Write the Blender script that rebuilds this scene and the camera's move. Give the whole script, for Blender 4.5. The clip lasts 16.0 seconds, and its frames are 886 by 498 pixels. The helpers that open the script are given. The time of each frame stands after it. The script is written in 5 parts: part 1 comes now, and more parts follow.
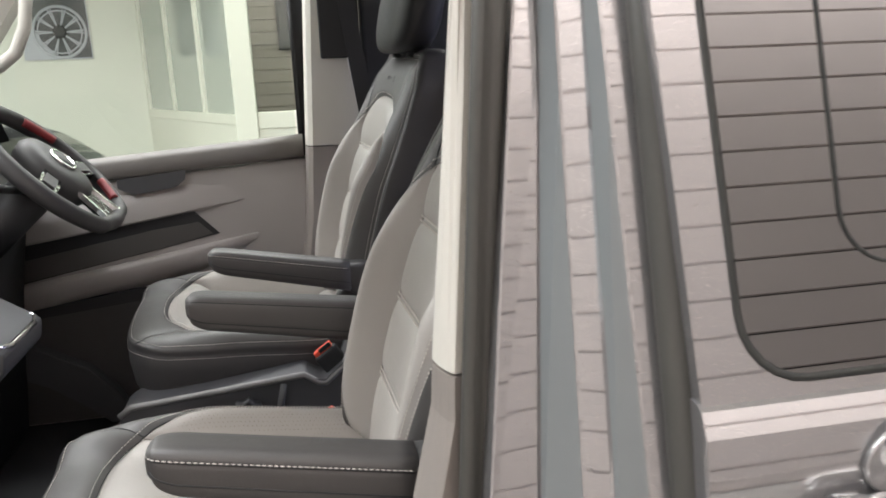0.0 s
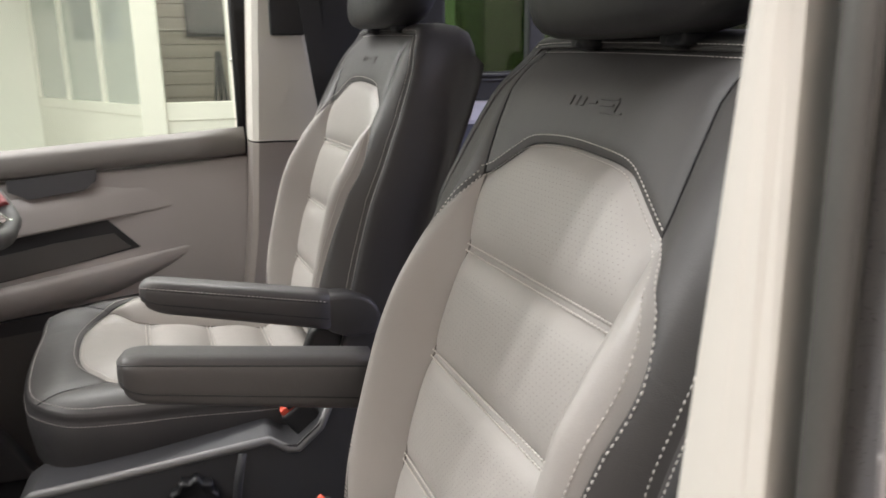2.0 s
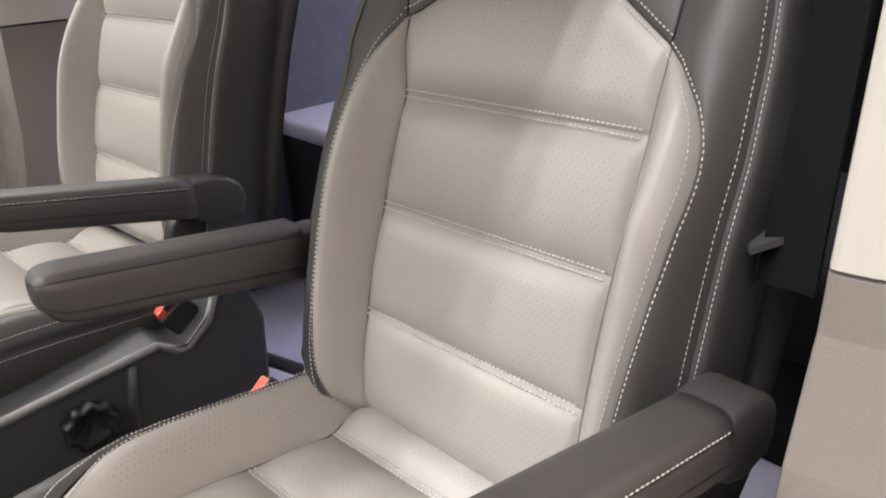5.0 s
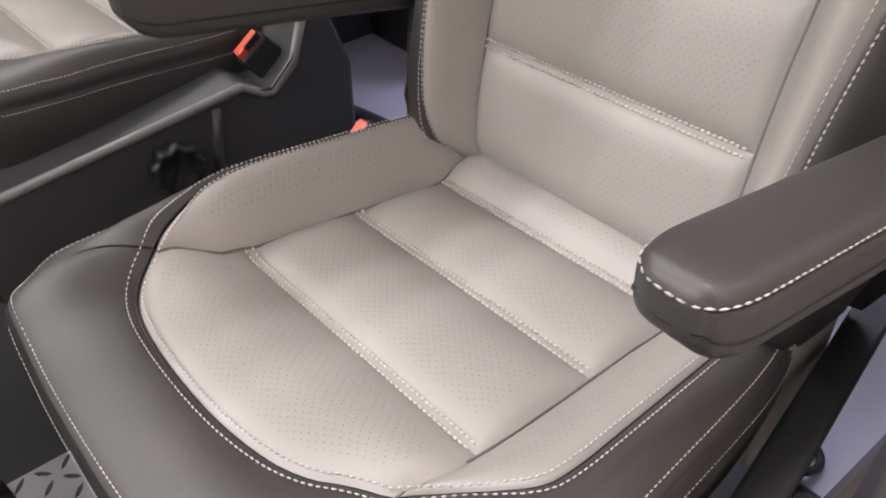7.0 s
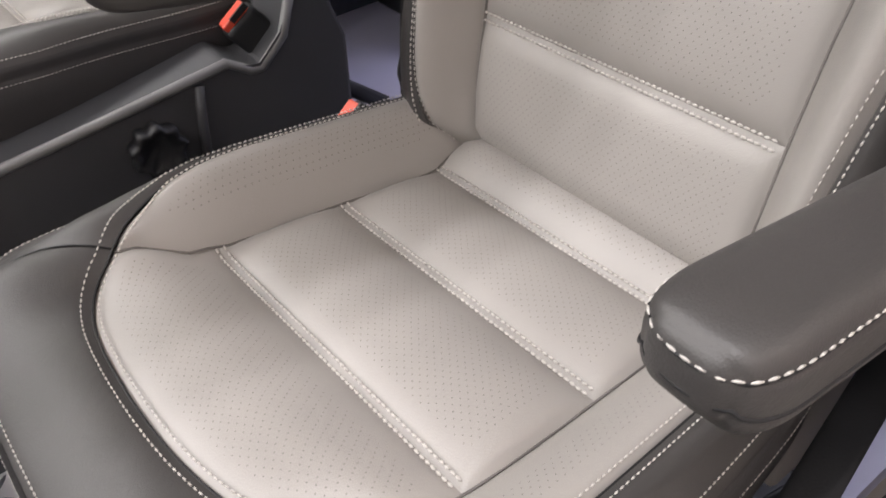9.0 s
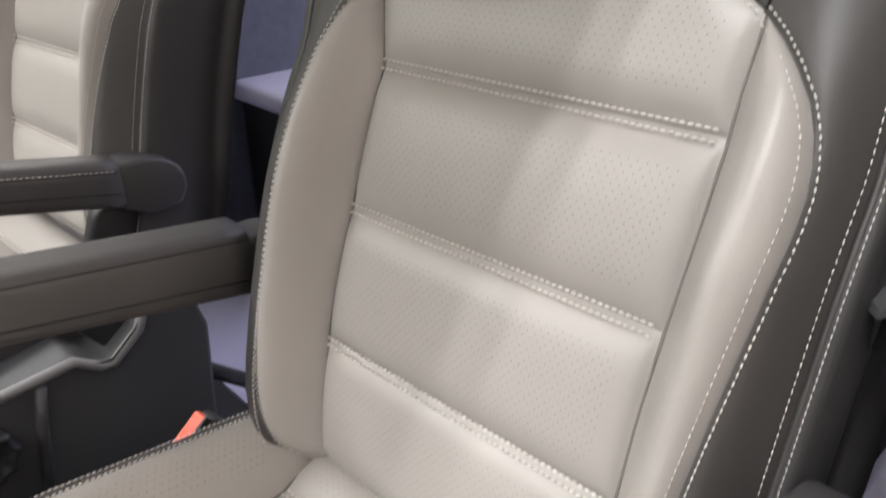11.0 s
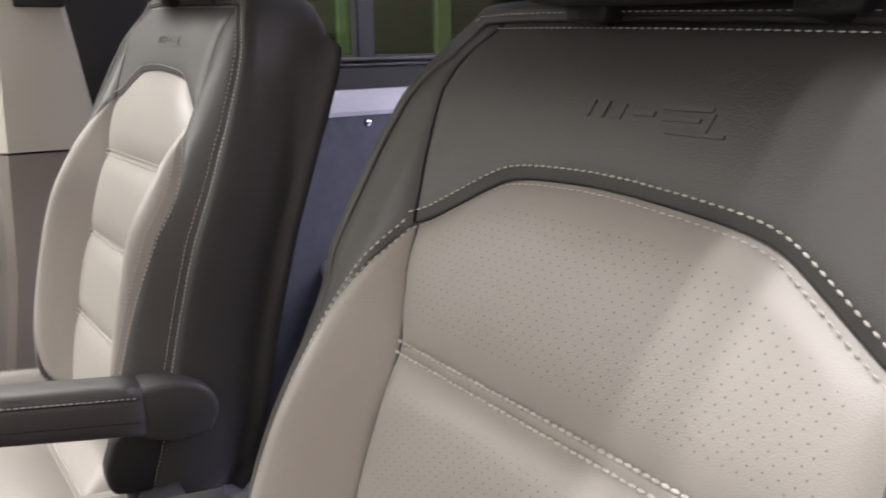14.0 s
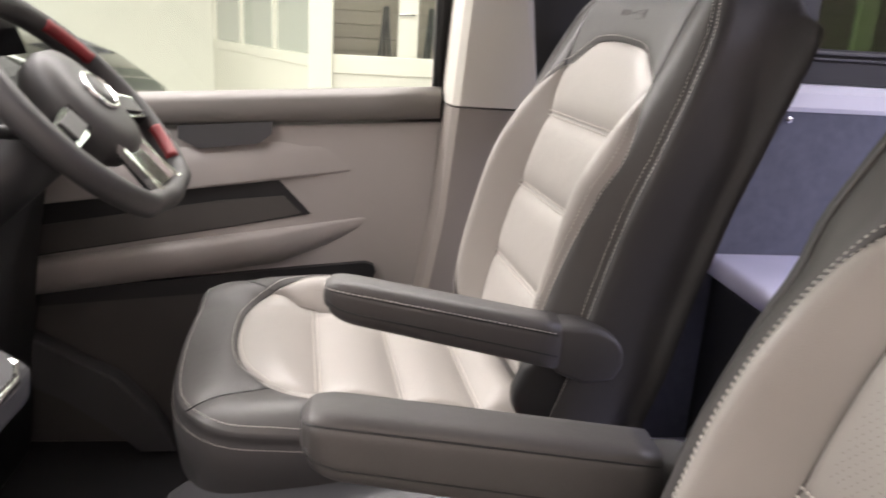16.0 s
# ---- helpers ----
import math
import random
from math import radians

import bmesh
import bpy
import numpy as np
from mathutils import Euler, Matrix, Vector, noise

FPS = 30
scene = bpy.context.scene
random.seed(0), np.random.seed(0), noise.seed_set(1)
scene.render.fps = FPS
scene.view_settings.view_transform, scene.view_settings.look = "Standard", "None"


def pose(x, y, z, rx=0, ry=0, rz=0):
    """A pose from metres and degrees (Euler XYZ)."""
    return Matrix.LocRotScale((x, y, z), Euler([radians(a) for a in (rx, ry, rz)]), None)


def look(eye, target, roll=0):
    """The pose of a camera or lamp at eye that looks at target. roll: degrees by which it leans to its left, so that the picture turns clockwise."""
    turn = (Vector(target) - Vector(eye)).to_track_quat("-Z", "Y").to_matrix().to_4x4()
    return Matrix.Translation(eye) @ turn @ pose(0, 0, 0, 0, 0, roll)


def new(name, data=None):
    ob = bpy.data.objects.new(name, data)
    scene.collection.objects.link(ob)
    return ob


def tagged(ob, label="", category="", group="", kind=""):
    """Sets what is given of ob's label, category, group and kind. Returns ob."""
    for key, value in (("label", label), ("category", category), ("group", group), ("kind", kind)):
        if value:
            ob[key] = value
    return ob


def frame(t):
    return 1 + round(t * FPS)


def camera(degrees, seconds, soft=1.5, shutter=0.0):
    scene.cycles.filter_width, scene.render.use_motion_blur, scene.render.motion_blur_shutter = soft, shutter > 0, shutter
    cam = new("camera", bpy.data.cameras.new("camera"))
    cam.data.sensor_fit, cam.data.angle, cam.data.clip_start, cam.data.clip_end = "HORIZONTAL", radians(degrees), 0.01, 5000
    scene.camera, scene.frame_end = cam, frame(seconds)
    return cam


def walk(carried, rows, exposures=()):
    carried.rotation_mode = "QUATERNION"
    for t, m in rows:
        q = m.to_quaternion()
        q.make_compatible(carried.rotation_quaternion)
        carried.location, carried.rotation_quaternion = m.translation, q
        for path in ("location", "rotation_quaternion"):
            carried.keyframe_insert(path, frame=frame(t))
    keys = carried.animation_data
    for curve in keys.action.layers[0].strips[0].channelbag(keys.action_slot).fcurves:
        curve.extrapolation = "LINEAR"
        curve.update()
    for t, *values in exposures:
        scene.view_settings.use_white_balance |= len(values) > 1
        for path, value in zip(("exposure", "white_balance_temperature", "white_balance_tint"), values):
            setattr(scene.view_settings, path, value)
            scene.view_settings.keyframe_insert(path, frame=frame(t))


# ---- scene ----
cam = camera(61.2, 16.0, soft=1.7, shutter=0.4)
PATH = [
    (0, (-0.174, -0.2, 1.623), (0.171, 1.711, 1.148), -2.4),
    (0.5, (-0.205, -0.099, 1.614), (0.144, 1.807, 1.119), -2.1),
    (1, (-0.201, 0.02, 1.613), (0.171, 1.922, 1.116), -1.5),
    (1.5, (-0.201, 0.098, 1.607), (0.22, 1.989, 1.109), -1.0),
    (2, (-0.266, 0.157, 1.597), (0.316, 2.007, 1.107), -0.8),
    (2.5, (-0.343, 0.207, 1.603), (0.516, 1.947, 1.121), -1.0),
    (3, (-0.378, 0.227, 1.606), (0.677, 1.849, 1.099), -1.6),
    (5.5, (-0.538, 0.271, 1.57), (0.639, 1.605, 0.655), -2.1),
    (6, (-0.554, 0.28, 1.56), (0.534, 1.597, 0.52), -2.8),
    (6.5, (-0.549, 0.313, 1.53), (0.438, 1.589, 0.347), -3.6),
    (7, (-0.534, 0.357, 1.492), (0.351, 1.605, 0.203), -3.9),
    (7.5, (-0.514, 0.384, 1.466), (0.28, 1.61, 0.1), -4.8),
    (8, (-0.499, 0.395, 1.459), (0.244, 1.619, 0.062), -5.5),
    (10.5, (-0.43, 0.402, 1.519), (0.688, 1.674, 0.456), -1.9),
    (11, (-0.393, 0.411, 1.542), (0.827, 1.715, 0.642), -0.8),
    (11.5, (-0.332, 0.423, 1.552), (0.918, 1.791, 0.8), -0.4),
    (12, (-0.285, 0.449, 1.576), (0.995, 1.826, 0.894), -0.9),
    (12.5, (-0.251, 0.469, 1.595), (1.03, 1.874, 0.975), -1.2),
    (13, (-0.236, 0.486, 1.602), (1.003, 1.945, 1.022), -1.4),
    (13.5, (-0.228, 0.492, 1.603), (0.955, 2.009, 1.056), -1.2),
    (14, (-0.236, 0.494, 1.596), (0.832, 2.097, 1.059), -0.6),
    (14.5, (-0.252, 0.49, 1.592), (0.658, 2.191, 1.062), 0.2),
    (15, (-0.276, 0.489, 1.587), (0.458, 2.273, 1.058), 0.9),
    (15.5, (-0.321, 0.49, 1.576), (0.18, 2.351, 1.04), 2.2),
    (16, (-0.346, 0.493, 1.57), (-0.106, 2.394, 0.995), 3.4),
]
EXPOSURES = [(0, -0.15, 6200, 6), (1, -0.15, 6300, 7), (2, -0.08, 6400, 8), (3, 0.02, 6500, 9), (5.5, -0.10, 6550, 11.5), (8, -0.48, 6450, 13), (11, 0.0, 6400, 8.5), (13, 0.04, 6500, 9), (14.5, 0.08, 6550, 11.5), (16, 0.26, 6600, 13)]
walk(cam, [(t, look(eye, target, roll)) for t, eye, target, roll in PATH], EXPOSURES)

# ---- world and light ----
world = bpy.data.worlds.new("world")
scene.world = world
world.use_nodes = True
world.node_tree.nodes["Background"].inputs[0].default_value = (0.9, 0.95, 1.0, 1)
world.node_tree.nodes["Background"].inputs[1].default_value = 0.02


def area(name, loc, target, sx, sy, watts, color):
    lamp = bpy.data.lights.new(name, "AREA")
    lamp.shape, lamp.size, lamp.size_y, lamp.energy, lamp.color = "RECTANGLE", sx, sy, watts, color
    ob = new(name, lamp)
    ob.matrix_world = look(loc, target)
    return ob


# unseen ceiling strips all round the van; two follow the backrest's shadow edges
area("showroom_lamp", (-0.95, 0.305, 3.3), (-0.95, 0.305, 0), 1.2, 0.022, 23, (1.0, 0.97, 0.98))
area("showroom_lamp", (-0.95, 0.375, 3.3), (-0.95, 0.375, 0), 1.2, 0.022, 23, (1.0, 0.97, 0.98))
# added to wash the south cladding, which the paint reflects
area("showroom_lamp", (2.0, -1.45, 3.3), (2.0, -2.0, 2.5), 7.0, 0.4, 175, (1.0, 0.95, 0.93))
area("showroom_lamp", (-1.5, 3.0, 3.3), (-1.5, 3.0, 0), 5.0, 0.6, 230, (1.0, 0.97, 0.94))
area("showroom_lamp", (-1.5, 6.0, 3.3), (-1.5, 6.0, 0), 7.0, 0.8, 100, (1.0, 0.98, 0.90))
area("showroom_lamp", (1.5, 8.2, 3.3), (1.5, 8.2, 0), 5.0, 0.8, 115, (1.0, 0.98, 0.92))
# the next three are fill, added to reach in through windscreen and window
area("showroom_lamp", (-4.2, 1.2, 3.3), (-4.2, 1.2, 0), 2.2, 3.4, 130, (1.0, 0.96, 0.94))
area("showroom_lamp", (-2.1, 1.3, 3.3), (-2.1, 1.3, 0), 0.5, 2.4, 80, (1.0, 0.96, 0.95))
area("showroom_lamp", (-5.2, 4.6, 3.3), (-5.2, 4.6, 0), 4.0, 0.8, 170, (1.0, 0.98, 0.93))
# bluish fill added inside the rear cabin, where no lamp is known
area("rear_cabin_lamp", (1.3, 1.2, 1.95), (1.3, 1.2, 0), 0.9, 0.6, 22, (0.80, 0.80, 1.0))


# ---- materials ----
def material(name, color, rough=0.5, metal=0.0, grain=200.0, bump=0.05, vary=0.15, stain=6.0, spec=0.5, coat=0.0):
    m = bpy.data.materials.new(name)
    m.use_nodes = True
    nt = m.node_tree
    b = nt.nodes["Principled BSDF"]
    b.inputs["Metallic"].default_value, b.inputs["Specular IOR Level"].default_value = metal, spec
    b.inputs["Coat Weight"].default_value = coat
    b.inputs["Coat Roughness"].default_value = 0.05
    co = nt.nodes.new("ShaderNodeTexCoord")
    big, fine = nt.nodes.new("ShaderNodeTexNoise"), nt.nodes.new("ShaderNodeTexNoise")
    big.inputs["Scale"].default_value, big.inputs["Detail"].default_value = stain, 4
    fine.inputs["Scale"].default_value, fine.inputs["Detail"].default_value = grain, 3
    for n in (big, fine):
        nt.links.new(co.outputs["Object"], n.inputs["Vector"])
    mix = nt.nodes.new("ShaderNodeMix")
    mix.data_type = "RGBA"
    lo, hi = 1 - vary, 1 + vary
    mix.inputs["A"].default_value = (*[c * lo for c in color], 1)
    mix.inputs["B"].default_value = (*[min(1, c * hi) for c in color], 1)
    nt.links.new(big.outputs["Fac"], mix.inputs["Factor"])
    nt.links.new(mix.outputs["Result"], b.inputs["Base Color"])
    rr = nt.nodes.new("ShaderNodeMapRange")
    rr.inputs["To Min"].default_value, rr.inputs["To Max"].default_value = max(0.02, rough - 0.08), min(1, rough + 0.08)
    nt.links.new(fine.outputs["Fac"], rr.inputs["Value"])
    nt.links.new(rr.outputs["Result"], b.inputs["Roughness"])
    if bump:
        bu = nt.nodes.new("ShaderNodeBump")
        bu.inputs["Strength"].default_value, bu.inputs["Distance"].default_value = bump, 0.002
        nt.links.new(fine.outputs["Fac"], bu.inputs["Height"])
        nt.links.new(bu.outputs["Normal"], b.inputs["Normal"])
    return m


def leather(name, color, rough=0.45, perforated=False, spec=0.5):
    """Leather: pebbled grain, soft tone changes and, where perforated, small holes in staggered rows away from the seams."""
    m = material(name, color, rough, 0, 900, 0.11, 0.08, 9, spec)
    nt = m.node_tree
    b = nt.nodes["Principled BSDF"]
    bump = nt.nodes["Bump"]
    cell = nt.nodes.new("ShaderNodeTexVoronoi")
    cell.inputs["Scale"].default_value = 1000
    nt.links.new(nt.nodes["Texture Coordinate"].outputs["Object"], cell.inputs["Vector"])
    height = cell.outputs["Distance"]
    if perforated:
        uv, edge = nt.nodes.new("ShaderNodeUVMap"), nt.nodes.new("ShaderNodeUVMap")
        uv.uv_map, edge.uv_map = "flat", "edge"

        def maths(op, a, c=None):
            n = nt.nodes.new("ShaderNodeMath")
            n.operation = op
            for k, v in enumerate((a, c)):
                if v is None:
                    continue
                if isinstance(v, (int, float)):
                    n.inputs[k].default_value = v
                else:
                    nt.links.new(v, n.inputs[k])
            return n.outputs[0]

        sep, sed = nt.nodes.new("ShaderNodeSeparateXYZ"), nt.nodes.new("ShaderNodeSeparateXYZ")
        nt.links.new(uv.outputs[0], sep.inputs[0])
        nt.links.new(edge.outputs[0], sed.inputs[0])
        px, py = 0.0066, 0.0041
        row = maths("DIVIDE", sep.outputs[1], py)
        shift = maths("MULTIPLY", maths("MODULO", maths("FLOOR", row), 2.0), 0.5)
        cx = maths("SUBTRACT", maths("FRACT", maths("ADD", maths("DIVIDE", sep.outputs[0], px), shift)), 0.5)
        cy = maths("SUBTRACT", maths("FRACT", row), 0.5)
        rad = maths("SQRT", maths("ADD", maths("POWER", maths("MULTIPLY", cx, px), 2.0), maths("POWER", maths("MULTIPLY", cy, py), 2.0)))
        hole = maths("LESS_THAN", rad, 0.00048)
        hole = maths("MULTIPLY", hole, maths("GREATER_THAN", sed.outputs[0], 0.019))
        mix = nt.nodes.new("ShaderNodeMix")
        mix.data_type = "RGBA"
        mix.inputs["B"].default_value = (*[c * 0.48 for c in color], 1)
        nt.links.new(nt.nodes["Mix"].outputs["Result"], mix.inputs["A"])
        nt.links.new(hole, mix.inputs["Factor"])
        nt.links.new(mix.outputs["Result"], b.inputs["Base Color"])
    nt.links.new(height, bump.inputs["Height"])
    fold, crease = nt.nodes.new("ShaderNodeTexNoise"), nt.nodes.new("ShaderNodeBump")
    fold.inputs["Scale"].default_value, fold.inputs["Detail"].default_value, fold.inputs["Distortion"].default_value = 22, 3, 1.2
    nt.links.new(nt.nodes["Texture Coordinate"].outputs["Object"], fold.inputs["Vector"])
    crease.inputs["Strength"].default_value, crease.inputs["Distance"].default_value = 0.12, 0.006
    nt.links.new(fold.outputs["Fac"], crease.inputs["Height"])
    nt.links.new(crease.outputs["Normal"], bump.inputs["Normal"])
    return m


LIGHT = leather("pale_grey_leather", (0.362, 0.341, 0.317), 0.38, True)
LIGHTPLAIN = leather("plain_pale_grey_leather", (0.362, 0.341, 0.317), 0.38)
DARK = leather("charcoal_leather", (0.055, 0.051, 0.0495), 0.50, spec=0.7)
HEADHIDE = leather("headrest_leather", (0.020, 0.019, 0.0195), 0.50, spec=0.5)
# tone of the shade inside seams of the pale leather
SEAM = material("seam_shade", (0.17, 0.156, 0.145), 0.7, bump=0)
# charcoal darkened for the shade on chair sides; also the wheel rim's black
DARKHIDE = leather("shaded_side_and_rim_leather", (0.046, 0.044, 0.0445), 0.52, spec=0.55)
THREAD = material("white_thread", (0.64, 0.61, 0.57), 0.7, bump=0)
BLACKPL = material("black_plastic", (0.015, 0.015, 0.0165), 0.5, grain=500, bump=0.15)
GREYPL = material("grey_plastic", (0.36, 0.335, 0.318), 0.5, grain=500, bump=0.15, vary=0.05)
TAUPE = material("taupe_plastic", (0.25, 0.222, 0.203), 0.55, grain=500, bump=0.15, vary=0.05)
DARKPL = material("dark_grey_plastic", (0.062, 0.062, 0.066), 0.5, grain=500, bump=0.15)
RIMPL = material("pale_rim_plastic", (0.19, 0.187, 0.187), 0.38, grain=500, bump=0.1, vary=0.2)
CREAM = material("cream_trim", (0.59, 0.565, 0.51), 0.65, grain=900, bump=0.025, vary=0.04)
BLACKCLOTH = material("black_cloth", (0.010, 0.010, 0.011), 0.95, grain=900, bump=0.3, spec=0.15)
SEALRUBBER = material("seal_rubber", (0.066, 0.064, 0.058), 0.5, grain=300, bump=0.08)
RUBBER = material("black_rubber", (0.03, 0.032, 0.03), 0.55, grain=300, bump=0.1)
PAINT = material("grey_paint", (0.20, 0.195, 0.198), 0.3, 0.3, 900, 0.0, 0.03, 3, coat=1.0)
PAINT.node_tree.nodes["Principled BSDF"].inputs["Coat IOR"].default_value = 3.5
PAINT.node_tree.nodes["Principled BSDF"].inputs["Coat Roughness"].default_value = 0.02
CHROME = material("chrome", (0.8, 0.8, 0.8), 0.12, 1.0, 100, 0.0, 0.05)
RED = material("red_button", (0.75, 0.085, 0.045), 0.4, bump=0)
REDSTITCH = material("red_trim", (0.22, 0.022, 0.026), 0.45, bump=0)
CARPET = material("blue_grey_carpet", (0.095, 0.10, 0.13), 0.95, grain=900, bump=0.6, vary=0.25, stain=40)
LILAC = material("lilac_vinyl", (0.50, 0.49, 0.62), 0.5, grain=300, bump=0.05)
PALEPL = material("pale_panel", (0.52, 0.52, 0.58), 0.4, grain=400, bump=0.05)
WHITEWALL = material("white_wall", (0.80, 0.79, 0.72), 0.8, grain=60, bump=0.1, vary=0.03, stain=1)
WHITEFRAME = material("white_frame", (0.82, 0.80, 0.72), 0.45, bump=0.0, vary=0.03)
PALEBOARD = material("pale_cladding", (0.62, 0.54, 0.51), 0.6, grain=60, bump=0.15, vary=0.1, stain=2)
BOARD = material("brown_cladding", (0.30, 0.25, 0.22), 0.6, grain=60, bump=0.2, vary=0.2, stain=2)
FLOORTILE = material("showroom_floor", (0.42, 0.41, 0.39), 0.25, grain=40, bump=0.03)
MAT = material("rubber_mat", (0.026, 0.026, 0.029), 0.6, grain=300, bump=0.2)


def glass(name, color, ior=1.45, rough=0.0):
    m = bpy.data.materials.new(name)
    m.use_nodes = True
    nt = m.node_tree
    out = nt.nodes["Material Output"]
    clear, gloss, mix = nt.nodes.new("ShaderNodeBsdfTransparent"), nt.nodes.new("ShaderNodeBsdfGlossy"), nt.nodes.new("ShaderNodeMixShader")
    fres = nt.nodes.new("ShaderNodeFresnel")
    fres.inputs[0].default_value = ior
    clear.inputs[0].default_value = (*color, 1)
    gloss.inputs["Roughness"].default_value = rough
    nt.links.new(fres.outputs[0], mix.inputs[0])
    nt.links.new(clear.outputs[0], mix.inputs[1])
    nt.links.new(gloss.outputs[0], mix.inputs[2])
    nt.links.new(mix.outputs[0], out.inputs[0])
    return m


GLASS = glass("clear_glass", (0.90, 0.93, 0.90))
# opaque stand-in for glass: the pale showroom reflection is in its colour
REFLECTPANE = material("painted_reflection_glass", (0.40, 0.43, 0.39), 0.12, grain=30, bump=0.0, vary=0.12, stain=2, coat=1.0)
TINT = glass("tinted_glass", (0.28, 0.37, 0.24))
PRIVACY = glass("privacy_glass", (0.02, 0.02, 0.02), 3.2)


# ---- building helpers ----
def thing(name, loc, label, category, group="", kind=""):
    return tagged_at(new(name), loc, label, category, group, kind)


def tagged_at(ob, loc, label, category, group="", kind=""):
    ob.location = loc
    return tagged(ob, label, category, group, kind)


def mesh_of(name, bm, mat, smooth=True):
    bmesh.ops.recalc_face_normals(bm, faces=bm.faces)
    me = bpy.data.meshes.new(name)
    bm.to_mesh(me)
    bm.free()
    me.materials.append(mat)
    for p in me.polygons:
        p.use_smooth = smooth
    return me


MADE = []


def part(name, bm, mat, parent, label="", smooth=True):
    ob = new(name, mesh_of(name, bm, mat, smooth))
    MADE.append(ob)
    ob.parent = parent
    return tagged(ob, label) if label else ob


def solo(name, bm, mat, label, category, kind="", group="", smooth=False):
    return tagged(new(name, mesh_of(name, bm, mat, smooth)), label, category, group, kind)


def box(x0, x1, y0, y1, z0, z1, bevel=0.0, seg=2, bm=None):
    b = bmesh.new()
    bmesh.ops.create_cube(b, size=1)
    for v in b.verts:
        v.co = Vector(((x0 + x1) / 2 + v.co.x * (x1 - x0), (y0 + y1) / 2 + v.co.y * (y1 - y0), (z0 + z1) / 2 + v.co.z * (z1 - z0)))
    if bevel:
        bmesh.ops.bevel(b, geom=b.edges[:], offset=bevel, segments=seg, affect="EDGES", profile=0.5)
    if bm is None:
        return b
    merge(bm, b)
    return bm


def merge(bm, b):
    me = bpy.data.meshes.new("tmp")
    b.to_mesh(me)
    b.free()
    bm.from_mesh(me)
    bpy.data.meshes.remove(me)


def loft(rings, cap=True, closed=True):
    """A skin over rings of points; rings all have the same count."""
    bm = bmesh.new()
    vs = [[bm.verts.new(p) for p in r] for r in rings]
    n = len(rings[0])
    for a, b in zip(vs, vs[1:]):
        for k in range(n if closed else n - 1):
            bm.faces.new((a[k], a[(k + 1) % n], b[(k + 1) % n], b[k]))
    if cap and closed:
        bm.faces.new(vs[0])
        bm.faces.new(vs[-1])
    return bm


def tube(points, r, n=8, bm=None, closed=False):
    pts = [Vector(p) for p in points]
    rings = []
    for k, p in enumerate(pts):
        a = pts[k - 1] if k or closed else p
        b = pts[(k + 1) % len(pts)] if k < len(pts) - 1 or closed else p
        d = (b - a).normalized()
        s = d.orthogonal().normalized() if not rings else (side - side.dot(d) * d).normalized()
        side = s
        w = d.cross(s)
        rings.append([p + r * (s * math.cos(2 * math.pi * j / n) + w * math.sin(2 * math.pi * j / n)) for j in range(n)])
    if closed:
        rings.append(rings[0])
    b = loft(rings, not closed)
    if bm is None:
        return b
    merge(bm, b)
    return bm


def prism(outline, axis, a, b, bevel=0.0):
    """An outline of 2D points pushed along an axis from a to b: axis x takes (y, z), y takes (x, z), z takes (x, y)."""
    put = {"x": lambda p, q: (q, p[0], p[1]), "y": lambda p, q: (p[0], q, p[1]), "z": lambda p, q: (p[0], p[1], q)}[axis]
    bm = loft([[put(p, a) for p in outline], [put(p, b) for p in outline]])
    if bevel:
        bmesh.ops.bevel(bm, geom=bm.edges[:], offset=bevel, segments=2, affect="EDGES", profile=0.5, clamp_overlap=True)
    return bm


def smooth01(t):
    t = min(1, max(0, t))
    return t * t * (3 - 2 * t)


def lerp(a, b, t):
    return a + (b - a) * t


def interp(x, table):
    """Piecewise linear lookup in ((x, y), ...)."""
    if x <= table[0][0]:
        return table[0][1]
    for (x0, y0), (x1, y1) in zip(table, table[1:]):
        if x <= x1:
            return lerp(y0, y1, (x - x0) / (x1 - x0))
    return table[-1][1]


def soft(x, table, h=0.025):
    """The same lookup with its corners rounded over 2h."""
    return sum(interp(x + h * k / 4, table) for k in range(-4, 5)) / 9


def resample(points, n, rounds=2):
    """A corner-cut and evenly spaced copy of an open polyline."""
    pts = [Vector(p) for p in points]
    for _ in range(rounds):
        cut = [pts[0]]
        for a, b in zip(pts, pts[1:]):
            cut += [a.lerp(b, 0.25), a.lerp(b, 0.75)]
        pts = cut + [pts[-1]]
    run = [0.0]
    for a, b in zip(pts, pts[1:]):
        run.append(run[-1] + (b - a).length)
    out = []
    k = 0
    for j in range(n):
        s = run[-1] * j / (n - 1)
        while k < len(run) - 2 and run[k + 1] < s:
            k += 1
        span = run[k + 1] - run[k]
        out.append(pts[k].lerp(pts[k + 1], (s - run[k]) / span if span else 0))
    return out


# ---- seat ----
BASE = Vector((-0.2, 0.749, 0.62))


